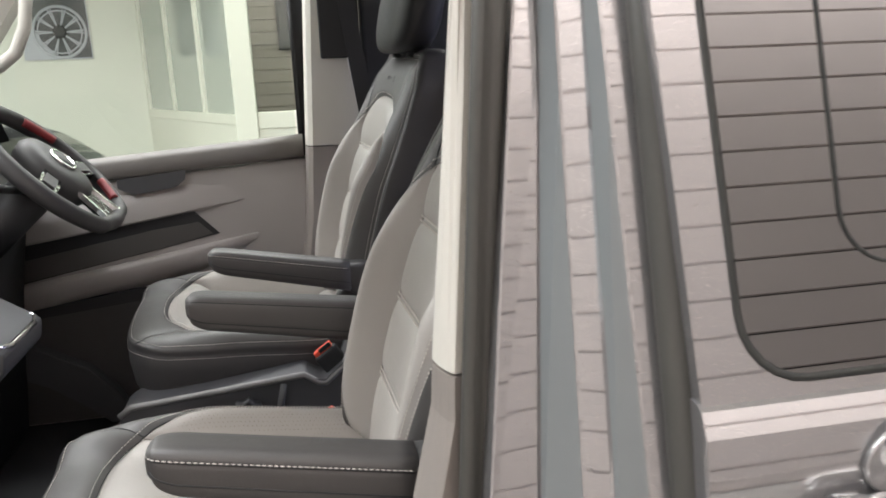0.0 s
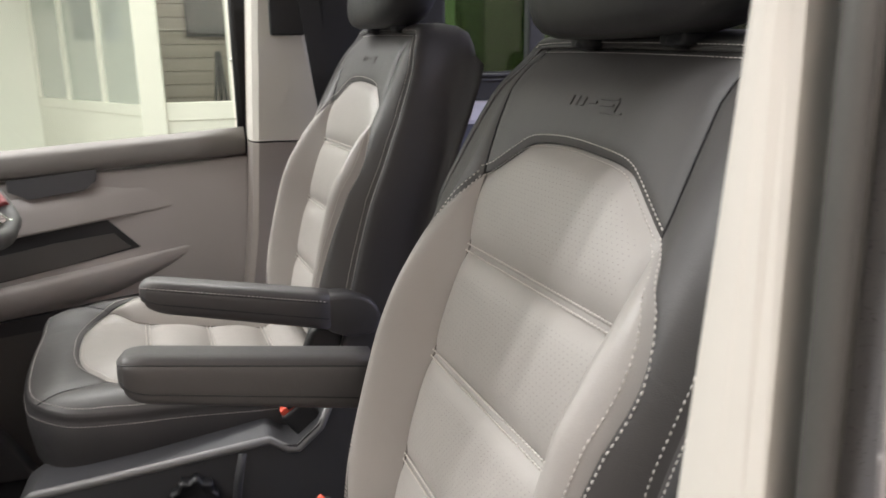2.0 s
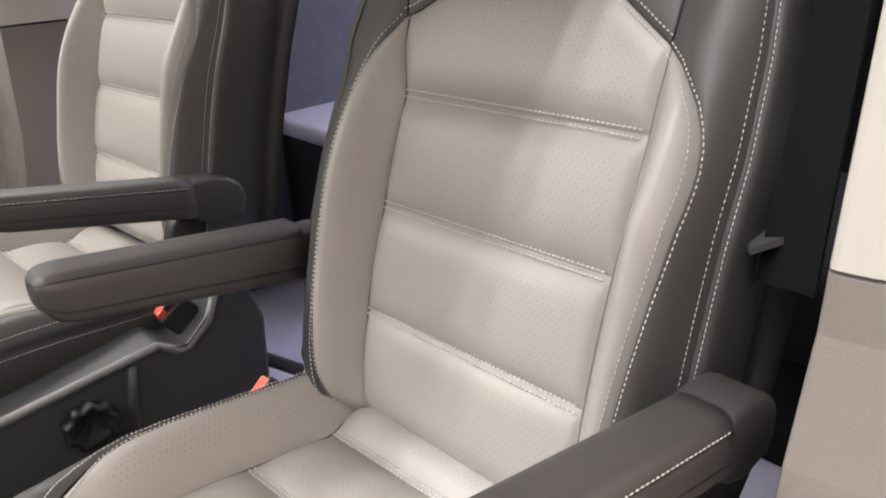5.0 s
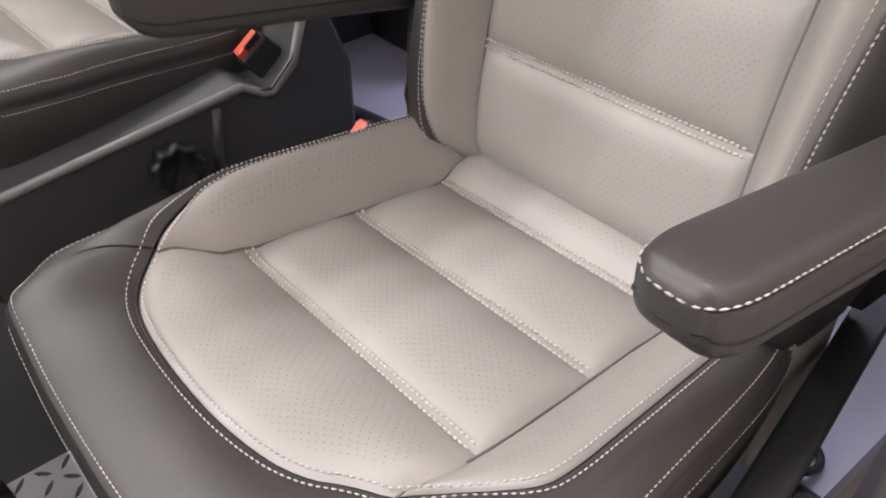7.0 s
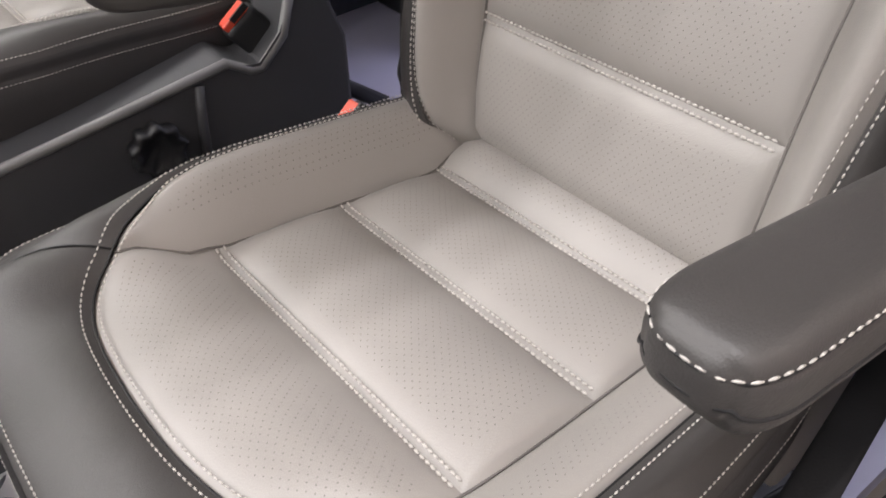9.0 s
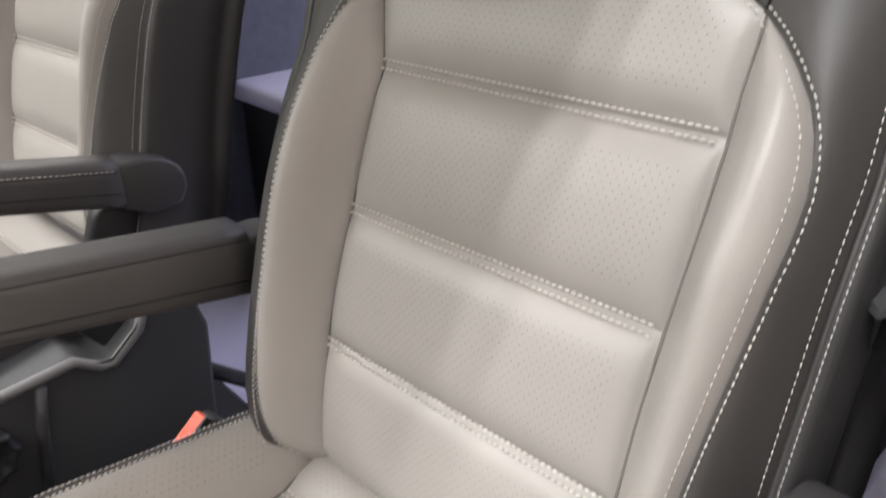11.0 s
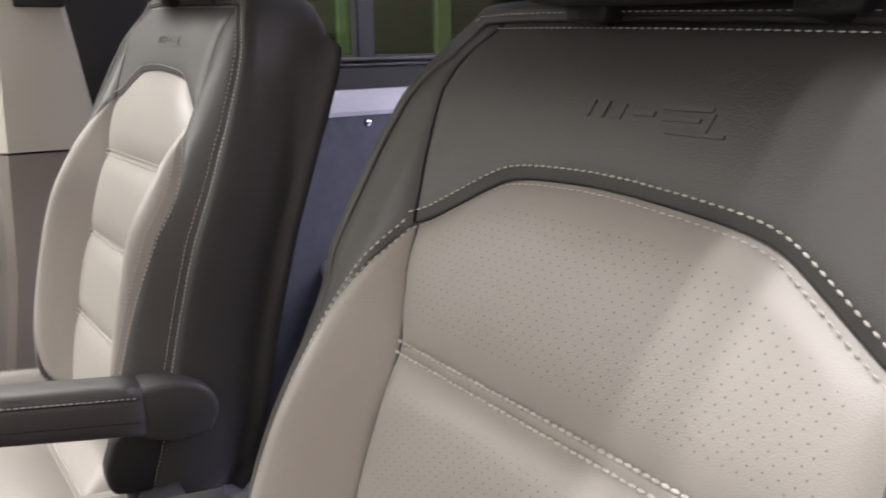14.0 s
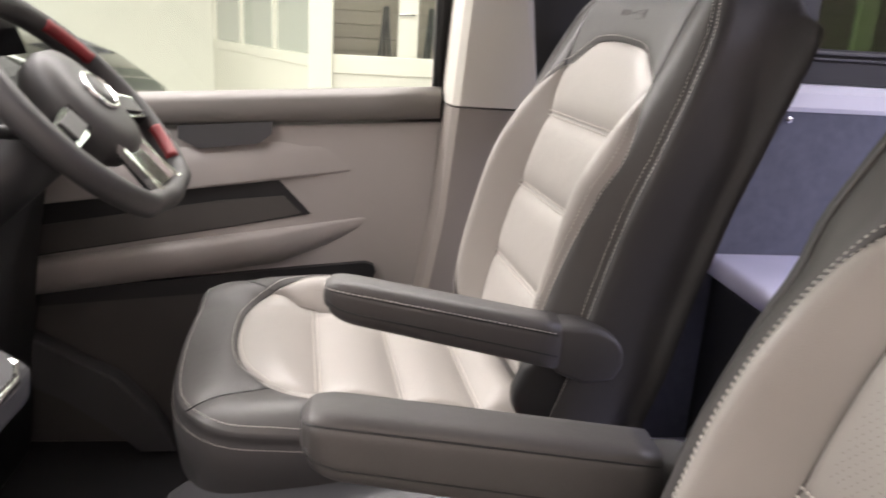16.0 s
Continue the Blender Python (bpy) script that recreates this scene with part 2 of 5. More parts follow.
def back_point(u, z, f=0.0):
    """A point on the backrest: u across, z up, f proud of the plane."""
    d = z - 1.4
    slope = 0.385 + 0.58 * d
    bol = soft(z, ((1.02, 0.03), (1.10, 0.050), (1.32, 0.050), (1.40, 0.032), (1.46, 0.014), (1.56, 0.0)), 0.04) if u > 0 else interp(z, ((1.02, 0.03), (1.12, 0.044), (1.34, 0.044), (1.46, 0.014), (1.56, 0.0)))
    a = abs(u)
    g = bol * smooth01((a - (0.150 if u > 0 else 0.146)) / (0.036 if u > 0 else 0.042)) - (0.68 if u > 0 else 0.75) * bol * smooth01((a - (0.214 if u > 0 else 0.2)) / (0.050 if u > 0 else 0.034)) - (0.016 if u > 0 else 0.018) * smooth01((a - 0.175) / 0.06) - 0.012 * smooth01((z - 1.56) / 0.05)
    g -= 0.012 * smooth01((1.064 - z) / 0.024)
    n = Vector((-1, 0, slope)).normalized()
    ahead = 0.012 * smooth01((u - 0.19) / 0.05) * smooth01((z - 1.40) / 0.06)
    return Vector((0.385 * d + 0.29 * d * d - ahead, u, z)) + n * (f + g) - Vector((BASE.x, 0, BASE.z))


def seat_point(x, u, f=0.0):
    """A point on the seat cushion's top: x along, u across."""
    z = 1.047 + (-0.25 - x) * 0.142
    u += 0.024 * smooth01((-x - 0.375) / 0.06) * (1 - smooth01((abs(u) - 0.18) / 0.08))
    a = abs(u)
    bol = interp(-x, ((0.02, 0.028), (0.12, 0.048), (0.30, 0.054), (0.34, 0.053), (0.37, 0.048), (0.40, 0.038), (0.43, 0.026), (0.46, 0.016), (0.50, 0.007), (0.6, 0.0))) * (1.0 if u > 0 else 0.42)
    g = bol * smooth01((a - 0.138) / 0.062) - 0.75 * bol * smooth01((a - 0.214) / 0.046) - (0.022 if u > 0 else 0.013) * smooth01((a - 0.205) / 0.06) - 0.024 * smooth01((-x - 0.49) / 0.085) + 0.013 * smooth01((-x - 0.36) / 0.1) * smooth01((u - 0.16) / 0.05)
    g += 0.016 * smooth01((x + 0.142) / 0.04) * (1 - smooth01((a - 0.12) / 0.05))
    return Vector((x, u, z + f + g)) - Vector((BASE.x, 0, BASE.z))


def patch(surface, grid, puff=0.006, groove=0.005, reach=0.022, flat_rim=0.0):
    """A padded panel. grid: rows of (p, q) surface coordinates; its rim sinks into the seams."""
    rows, cols = len(grid), len(grid[0])
    flat = [[Vector(p) for p in r] for r in grid]
    bm = bmesh.new()
    uv, ed = bm.loops.layers.uv.new("flat"), bm.loops.layers.uv.new("edge")
    along_r = [[0.0] * cols for _ in range(rows)]
    along_c = [[0.0] * cols for _ in range(rows)]
    for i in range(rows):
        for j in range(1, cols):
            along_r[i][j] = along_r[i][j - 1] + (flat[i][j] - flat[i][j - 1]).length
    for j in range(cols):
        for i in range(1, rows):
            along_c[i][j] = along_c[i - 1][j] + (flat[i][j] - flat[i - 1][j]).length
    vs, info = [], {}
    for i in range(rows):
        line = []
        for j in range(cols):
            side = (along_r[i][j], along_r[i][-1] - along_r[i][j])
            ends = (along_c[i][j], along_c[-1][j] - along_c[i][j])
            d = min(side + ends)
            if flat_rim:
                e = min(max(0, v - flat_rim) for v in ends)
                f = puff * (1 - math.exp(-e / reach)) * (1 - 0.82 * math.exp(-min(side) / 0.013))
            else:
                f = puff * (1 - math.exp(-d / reach))
            f -= groove * math.exp(-((d / 0.0035) ** 2))
            p = surface(flat[i][j][0], flat[i][j][1], f)
            v = bm.verts.new(p)
            info[v] = (flat[i][j][0], flat[i][j][1], d)
            line.append(v)
        vs.append(line)
    for i in range(rows - 1):
        for j in range(cols - 1):
            face = bm.faces.new((vs[i][j], vs[i][j + 1], vs[i + 1][j + 1], vs[i + 1][j]))
            for lp in face.loops:
                a, b, d = info[lp.vert]
                lp[uv].uv, lp[ed].uv = (a, b), (d, 0)
    return bm


def crowded(n):
    """n+1 steps from 0 to 1 that crowd towards both ends."""
    return [0.5 - 0.5 * math.cos(math.pi * k / n) if n > 6 else k / n for k in range(n + 1)]


def between(left, right, n):
    """Rows between two lines of the same count, as a grid whose rows run from left to right."""
    ts = crowded(n)
    return [[Vector(a).lerp(Vector(b), t) for t in ts] for a, b in zip(left, right)]


def stitches(surface, line, f=0.0015, pitch=0.0050, size=0.0034, r=0.00058):
    """A row of single stitches that lies on a surface along a line of (p, q)."""
    total = sum((Vector(b) - Vector(a)).length for a, b in zip(line, line[1:]))
    n = max(2, int(total / pitch))
    pts = resample(line, 2 * n + 1, 0)
    verts, faces = [], []
    for k in range(n):
        a, b = (Vector(surface(*q[:2], f)) if surface else q for q in (pts[2 * k], pts[2 * k + 1]))
        d = b - a
        if d.length < 1e-6:
            continue
        d.normalize()
        mid = (a + b) / 2
        s = d.orthogonal().normalized()
        w = d.cross(s)
        o = len(verts)
        for e, rr in ((-0.5, 0.4), (0.0, 1.0), (0.5, 0.4)):
            for c in range(4):
                an = math.pi / 2 * c
                verts.append(mid + d * size * e + (s * math.cos(an) + w * math.sin(an)) * r * rr)
        for ring in (0, 4):
            for c in range(4):
                faces.append((o + ring + c, o + ring + (c + 1) % 4, o + ring + 4 + (c + 1) % 4, o + ring + 4 + c))
        faces += [(o, o + 1, o + 2, o + 3), (o + 8, o + 9, o + 10, o + 11)]
    bm = bmesh.new()
    vv = [bm.verts.new(v) for v in verts]
    for q in faces:
        bm.faces.new([vv[k] for k in q])
    return bm


def offset_line(line, d):
    """A 2D line moved sideways by d."""
    out = []
    for k, p in enumerate(line):
        a, b = Vector(line[max(0, k - 1)][:2]), Vector(line[min(len(line) - 1, k + 1)][:2])
        t = (b - a).normalized()
        out.append(Vector((p[0] - t.y * d, p[1] + t.x * d)))
    return out


SPLIT = []


def make_seat():
    seat = thing("captain_chair", BASE, "two-tone grey leather captain chair with white stitching and armrests", "car seat", "front seats")
    Z = [1.03, 1.167, 1.287, 1.4025]
    JZ, JU = {1: 1.4775, -1: 1.471}, {1: 0.1625, -1: 0.149}
    half_r = ((1.04, 0.142), (1.07, 0.147), (1.10, 0.151), (1.18, 0.1535), (1.28, 0.149), (1.33, 0.147), (1.40, 0.145), (1.43, 0.1535), (1.45, 0.159), (1.4775, 0.1625))
    half_n = ((1.04, 0.139), (1.10, 0.1437), (1.23, 0.1437), (1.29, 0.146), (1.36, 0.149), (1.40, 0.150), (1.43, 0.148), (1.471, 0.149))
    half = lambda z, s=1: interp(z, half_r if s > 0 else half_n)
    # backrest centre panels
    for z0, z1 in zip(Z, Z[1:]):
        zs = [lerp(z0, z1, t) for t in crowded(12)]
        part("back_panel", patch(back_point, between([(half(z), z) for z in zs], [(-half(z, -1), z) for z in zs], 30), 0.0085, 0.0040, reach=0.011, flat_rim=0.0065), LIGHT, seat)
    arch = resample([(0.1625, 1.4775), (0.144, 1.4875), (0.126, 1.4975), (0.102, 1.5110), (0.092, 1.5155), (0.080, 1.5180), (0.056, 1.5200), (0.014, 1.5210), (-0.046, 1.5165), (-0.070, 1.5135), (-0.084, 1.5100), (-0.096, 1.5035), (-0.116, 1.4910), (-0.133, 1.4803), (-0.149, 1.4710)], 49, 1)
    NA = len(arch) - 1
    rows = []
    for t in crowded(16):
        line = []
        for k in range(NA + 1):
            q = k / NA
            low = Vector((lerp(half(Z[3]), -half(Z[3], -1), q), Z[3]))
            p = low.lerp(Vector(arch[k][:2]), t)
            zl, zr = lerp(Z[3], JZ[1], t), lerp(Z[3], JZ[-1], t)
            p.x += (1 - q) * (half(zl) - lerp(half(Z[3]), JU[1], t)) - q * (half(zr, -1) - lerp(half(Z[3], -1), JU[-1], t))
            line.append(p)
        rows.append(line)
    # sides of the arch panel follow the insert's edge
    part("back_panel", patch(back_point, rows, 0.0085, 0.0040, reach=0.011, flat_rim=0.0065), LIGHT, seat, "pale grey perforated leather arch panel")
    part("seam_lining", patch(lambda p, q, f: back_point(p, q, -0.006), between([(half(z), z) for z in (1.03, 1.1, 1.2, 1.3, 1.4, 1.47)], [(-half(z, -1), z) for z in (1.03, 1.1, 1.2, 1.3, 1.4, 1.47)], 12)), LIGHTPLAIN, seat)
    for z in Z[1:]:
        row = [(lerp(half(z) - 0.004, 0.004 - half(z, -1), k / 24), z) for k in range(25)]
        for d in (-0.0034, 0.0034):
            part("stitching", stitches(back_point, offset_line(row, d), 0.0020, 0.0052, 0.0042, 0.0013), THREAD, seat)
    part("stitching", stitches(back_point, offset_line(arch, -0.0056), 0.0034, r=0.0008), THREAD, seat)
    part("stitching", stitches(back_point, offset_line(arch, 0.0042), 0.0014, r=0.0006), THREAD, seat)
    # backrest light bolsters, dark sides, top
    rim_r = ((1.03, 0.165), (1.06, 0.177), (1.10, 0.185), (1.18, 0.191), (1.29, 0.194), (1.34, 0.196), (1.40, 0.194), (1.42, 0.1895), (1.44, 0.183), (1.46, 0.173), (1.4775, 0.1625), (1.4975, 0.150))
    rim_n = ((1.03, 0.166), (1.06, 0.178), (1.11, 0.187), (1.15, 0.191), (1.19, 0.1938), (1.228, 0.1965), (1.263, 0.1996), (1.296, 0.2025), (1.326, 0.2052), (1.36, 0.2072), (1.385, 0.2070), (1.409, 0.2020), (1.429, 0.1925), (1.448, 0.1755), (1.471, 0.149), (1.491, 0.110))
    rim_s = lambda z, s: soft(z, rim_r, 0.012) if s > 0 else soft(z, rim_n, 0.010)
    out_r = lambda z: soft(z, ((1.0, 0.205), (1.05, 0.234), (1.10, 0.255), (1.16, 0.264), (1.24, 0.264), (1.32, 0.258), (1.40, 0.245), (1.48, 0.240), (1.53, 0.236), (1.57, 0.226), (1.595, 0.208), (1.606, 0.190), (1.613, 0.165)), 0.015)
    out_n = lambda z: interp(z, ((1.0, 0.20), (1.05, 0.222), (1.12, 0.231), (1.40, 0.230), (1.472, 0.224), (1.519, 0.217), (1.544, 0.210), (1.561, 0.202), (1.579, 0.189), (1.590, 0.177), (1.598, 0.164), (1.604, 0.152)))
    out_s = lambda z, s: out_r(z) if s > 0 else out_n(z)
    zs_s = lambda s: [lerp(1.03, JZ[s], k / 30) for k in range(31)]
    zo_s = lambda s: [lerp(1.015, JZ[s], k / 30) for k in range(31)]
    zu_s = lambda s: [lerp(JZ[s], 1.613 if s > 0 else 1.604, 1 - (1 - k / 12) ** 1.4) for k in range(13)]
    # the seam between the top panel and the sides; on one side it flares out to the corner
    top_in = lambda z, s: interp(z, ((1.4775, 0.1625), (1.52, 0.173), (1.56, 0.184), (1.59, 0.184), (1.613, 0.160))) if s > 0 else interp(z, ((1.471, 0.149), (1.604, 0.148)))
    for s in (1, -1):
        rim = lambda z, s=s: rim_s(z, s)
        zs, zo = zs_s(s), zo_s(s)
        part("bolster", patch(back_point, between([(s * half(z, s), z) for z in zs], [(s * rim(z), z) for z in zs], 14), 0.017, 0.0045, reach=0.016), LIGHTPLAIN, seat)
        rimline = [(s * rim(z), z) for z in zs]
        part("stitching", stitches(back_point, offset_line(rimline, -s * 0.0030), 0.0030, r=0.0008), THREAD, seat)
        part("stitching", stitches(back_point, offset_line(rimline, s * 0.0050), 0.0052, r=0.0006), THREAD, seat)
        zu = zu_s(s)
        inner = [(s * rim(z), z) for z in zs] + [(s * top_in(z, s), z) for z in zu[1:]]
        outer = [(s * out_s(z, s), z) for z in zo] + [(s * max(out_s(z, s), top_in(z, s) + 0.003), z) for z in zu[1:]]
        part("side_panel", patch(back_point, between(inner, outer, 12), 0.004, 0.0008, reach=0.008), DARK, seat)
        if s < 0:
            part("stitching", stitches(back_point, offset_line([(s * out_s(z, s), z) for z in zo + zu[1:]], s * 0.0045), 0.0050), THREAD, seat)
    for s in (1, -1):
        zs = zs_s(s)
        for line in ([(s * half(z, s), z) for z in zs], [(s * rim_s(z, s), z) for z in zs], [(s * top_in(z, s), z) for z in zu_s(s)]):
            # dark tubes laid in the seams give their crevices' shade by colour
            part("seam", tube([back_point(p, q, -0.0030 if line[-1][1] < 1.5 else 0.0002) for p, q in line], 0.0012, 5), SEAM if line[-1][1] < 1.5 else BLACKPL, seat)
    part("seam", tube([back_point(p.x, p.y, -0.0022) for p in arch], 0.0011, 5), BLACKPL, seat)
    top = [Vector((lerp(0.160, -0.148, k / NA), 1.613 - 0.009 * (k / NA) ** 1.6)) for k in range(NA + 1)]
    rows = []
    for t in crowded(12):
        line = []
        for k in range(NA + 1):
            q = k / NA
            p = Vector((lerp(arch[k].x, top[k].x, t), lerp(arch[k].y, top[k].y, t)))
            zl, zr = lerp(JZ[1], 1.613, t), lerp(JZ[-1], 1.604, t)
            p.x += (1 - q) * (top_in(zl, 1) - lerp(JU[1], 0.160, t)) - q * (top_in(zr, -1) - lerp(JU[-1], 0.148, t))
            line.append(p)
        rows.append(line)
    part("top_panel", patch(back_point, rows, 0.004, 0.0008, reach=0.008), DARK, seat, "charcoal leather top panel of the backrest")
    part("stitching", stitches(back_point, offset_line(top, 0.006), 0.0036), THREAD, seat)
    # embossed emblem: plain slanted bars
    for u0, u1, z0, z1 in ((0.052, 0.048, 1.553, 1.563), (0.040, 0.036, 1.553, 1.563), (0.030, 0.022, 1.553, 1.562), (0.014, -0.002, 1.556, 1.559), (-0.006, -0.040, 1.5605, 1.563), (-0.008, -0.034, 1.5545, 1.557), (-0.036, -0.040, 1.549, 1.560), (-0.012, -0.052, 1.5475, 1.5495)):
        u0, u1, z0, z1 = 0.85 * u0, 0.85 * u1, 1.556 + 0.85 * (z0 - 1.556), 1.556 + 0.85 * (z1 - 1.556)
        lead = 0.25 * (z1 - z0)
        quad = [(u0, z0), (u1, z0), (u1 - lead, z1), (u0 - lead, z1)]
        bar = loft([[back_point(p, q, 0.002) for p, q in quad], [back_point(p + math.copysign(0.0006, (u0 + u1) / 2 - p), q, 0.0049) for p, q in quad]])
        part("emblem_bar", bar, DARK, seat, "", False)
    # shell round the back
    zp, zn = zo_s(1), zo_s(-1)
    edge = [(-out_n(z), z) for z in zn] + [(-out_n(z), z) for z in zu_s(-1)[1:]] + [(lerp(-0.152, 0.172, k / 12), 1.614 - 0.009 * (1 - k / 12) ** 1.6) for k in range(1, 12)] + [(out_r(z), z) for z in reversed(zu_s(1)[1:])] + [(out_s(z, 1), z) for z in reversed(zp)]
    rings = []
    mid = Vector((0, 1.32))
    for f, grow in ((0.002, 0.0), (0.004, 0.006), (-0.004, 0.010), (-0.016, 0.013), (-0.05, 0.015), (-0.080, 0.012), (-0.098, 0.004), (-0.108, -0.009), (-0.113, -0.03)):
        ring = []
        for u, z in edge:
            du = math.copysign(grow - 0.026 * smooth01(-f / 0.1) * smooth01((z - 1.38) / 0.22), u) * min(1, abs(u) / 0.17)
            dz = grow * smooth01((z - 1.55) / 0.05) - (0.010 * max(0.0, (-f - 0.04) / 0.073) ** 2 * smooth01((z - 1.50) / 0.10))
            p = back_point(u, z, 0.0)
            ring.append(p + Vector((-f if f > -0.01 else -f * lerp(1.0, 0.88, smooth01((z - 1.30) / 0.32)) + min(0.0, dz) * (0.385 + 0.58 * (z - 1.4)), du, dz)))
        rings.append(ring)
    shell = loft(rings, False, False)
    n = len(edge)
    shell.verts.ensure_lookup_table()
    last = [shell.verts[(len(rings) - 1) * n + k] for k in range(n)]
    for k in range(n // 2 - 1):
        shell.faces.new((last[k], last[k + 1], last[n - 2 - k], last[n - 1 - k]))
    # shell in the charcoal that has the side shade in it
    part("back_shell", shell, DARKHIDE, seat, "charcoal leather side and rear of the backrest")
    line = [back_point(u, z, 0.0) + Vector((-0.0040, math.copysign(0.0040, u) * min(1, abs(u) / 0.17), 0.0040 * smooth01((z - 1.55) / 0.05))) for u, z in edge if u < 0 or z > 1.608]
    part("stitching", stitches(None, line), THREAD, seat)
    part("piping", tube([back_point(u, z, 0.0) + Vector((-0.0012, math.copysign(0.0005, u) * min(1, abs(u) / 0.17), 0.0005 * smooth01((z - 1.55) / 0.05))) for u, z in edge], 0.0024, 6), DARK, seat, "dark leather piping")
    # headrest
    rings = []
    for k in range(15):
        a = math.pi * (k / 14 - 0.5)
        c, h = max(0.02, math.cos(a)) ** 0.36, math.sin(a)
        zc = 1.710 + 0.097 * math.copysign(abs(h) ** 0.8, h)
        xc = 0.118 + 0.25 * (zc - 1.710)
        ring = []
        for j in range(28):
            b = 2 * math.pi * j / 28
            cu, cx = math.cos(b), math.sin(b)
            ring.append(Vector((xc + 0.056 * c * math.copysign(abs(cx) ** 0.7, cx), 0.165 * c * math.copysign(abs(cu) ** 0.55, cu), zc)) - Vector((BASE.x, 0, BASE.z)))
        rings.append(ring)
    head = part("headrest", loft(rings), HEADHIDE, seat, "black leather headrest")
    for u in (-0.07, 0.07):
        part("post", tube([(0.292, u, 0.985), (0.32, u, 1.06)], 0.010, 10), BLACKPL, head)
        part("collar", box(0.285, 0.315, u - 0.016, u + 0.016, 0.985, 0.999, 0.004), BLACKPL, seat)
    SPLIT.append(len(MADE))
    # cushion
    side_in = [(-0.03, 0.210), (-0.20, 0.213), (-0.320, 0.213), (-0.362, 0.2100), (-0.384, 0.2030), (-0.407, 0.1810), (-0.4335, 0.157)]
    nose_in = [(-0.4335, 0.157), (-0.456, 0.1445), (-0.468, 0.130), (-0.476, 0.108), (-0.481, 0.070), (-0.483, 0.02)]
    side_n = [(-0.03, 0.198), (-0.20, 0.1995), (-0.305, 0.2003), (-0.335, 0.1998), (-0.356, 0.1970), (-0.368, 0.1900), (-0.380, 0.1765), (-0.3955, 0.1630), (-0.418, 0.1570), (-0.4310, 0.1545)]
    nose_n = [(-0.4310, 0.1545), (-0.4370, 0.1420), (-0.448, 0.1254), (-0.461, 0.110), (-0.472, 0.085), (-0.479, 0.05), (-0.482, 0.02)]
    ring_in = side_in + nose_in[1:] + [(x, -u) for x, u in reversed(nose_n[1:])] + [(x, -u) for x, u in reversed(side_n)]
    outl = [(0.0, 0.258), (-0.20, 0.264), (-0.36, 0.272), (-0.46, 0.278), (-0.520, 0.266), (-0.545, 0.216), (-0.556, 0.14), (-0.560, 0.05)]
    outn = [(0.0, 0.200), (-0.05, 0.210), (-0.10, 0.226), (-0.14, 0.234), (-0.20, 0.238), (-0.30, 0.241), (-0.42, 0.247), (-0.500, 0.243), (-0.537, 0.205), (-0.553, 0.14), (-0.560, 0.05)]
    ring_out = outl + [(x, -u) for x, u in reversed(outn)]
    hw_n = ((0.06, 0.158), (0.12, 0.147), (0.20, 0.1432), (0.2527, 0.1430), (0.3124, 0.1422), (0.355, 0.1403), (0.367, 0.1388), (0.396, 0.1390), (0.4155, 0.1472), (0.4310, 0.1540))
    hw = lambda x, s=1: interp(-x, hw_n) if s < 0 else interp(-x, ((0.06, 0.163), (0.12, 0.151), (0.143, 0.146), (0.20, 0.148), (0.256, 0.151), (0.317, 0.152), (0.3575, 0.154), (0.37, 0.157), (0.4335, 0.157)))
    X = [-0.055, -0.138, -0.247, -0.364]
    for x0, x1 in zip(X, X[1:]):
        xs = [lerp(x0, x1, t) for t in crowded(12)]
        part("cushion_panel", patch(seat_point, between([(x, hw(x)) for x in xs], [(x, -hw(x, -1)) for x in xs], 30), 0.016, 0.0040, reach=0.020, flat_rim=0.0065), LIGHT, seat)
    nose = resample(nose_in + [(x, -u) for x, u in reversed(nose_n)], 33, 1)
    xa = [Vector((-0.364, lerp(hw(-0.364), -hw(-0.364, -1), k / 32))) for k in range(33)]
    part("cushion_panel", patch(seat_point, [[a.lerp(b, t) for a, b in zip(xa, nose)] for t in crowded(14)], 0.016, 0.0040, reach=0.026, flat_rim=0.0065), LIGHT, seat, "pale grey perforated leather front panel")
    part("seam_lining", patch(lambda p, q, f: seat_point(p, q, -0.006), between([(x, hw(x)) for x in (-0.05, -0.15, -0.25, -0.35, -0.43)], [(x, -hw(x, -1)) for x in (-0.05, -0.15, -0.25, -0.35, -0.43)], 12)), LIGHT, seat)
    for x in X[1:]:
        row = [(x, lerp(hw(x) - 0.004, 0.004 - hw(x, -1), k / 24)) for k in range(25)]
        for d in (-0.0034, 0.0034):
            part("stitching", stitches(seat_point, offset_line(row, d), 0.0020, 0.0052, 0.0042, 0.0013), THREAD, seat)
    for s in (1, -1):
        xs = [lerp(-0.035, -0.4335 if s > 0 else -0.431, k / 36) for k in range(37)]
        edge_in = resample(side_in if s > 0 else side_n, 37, 1)
        part("cushion_bolster", patch(seat_point, between([(x, s * hw(x, s)) for x in xs], [(p.x, s * p.y) for p in edge_in], 14), 0.010, 0.0045, reach=0.02), LIGHT, seat)
    ri, ro = resample(ring_in, 121, 1), resample(ring_out, 121, 2)
    for s in (1, -1):
        # dark tubes again for the shade in the cushion's seams
        part("seam", tube([seat_point(x, s * hw(x, s), -0.0030) for x in [lerp(-0.06, -0.4335 if s > 0 else -0.431, k / 24) for k in range(25)]], 0.0011, 5), SEAM, seat)
    J1 = min(range(60), key=lambda k: (Vector(ri[k][:2]) - Vector((-0.4335, 0.157))).length)
    J2 = min(range(60, 121), key=lambda k: (Vector(ri[k][:2]) - Vector((-0.4310, -0.1545))).length)
    for k in (J1, J2):
        part("seam", tube([seat_point(*ri[k].lerp(ro[k], t / 10), -0.0002) for t in range(11)], 0.0010, 5), BLACKPL, seat)
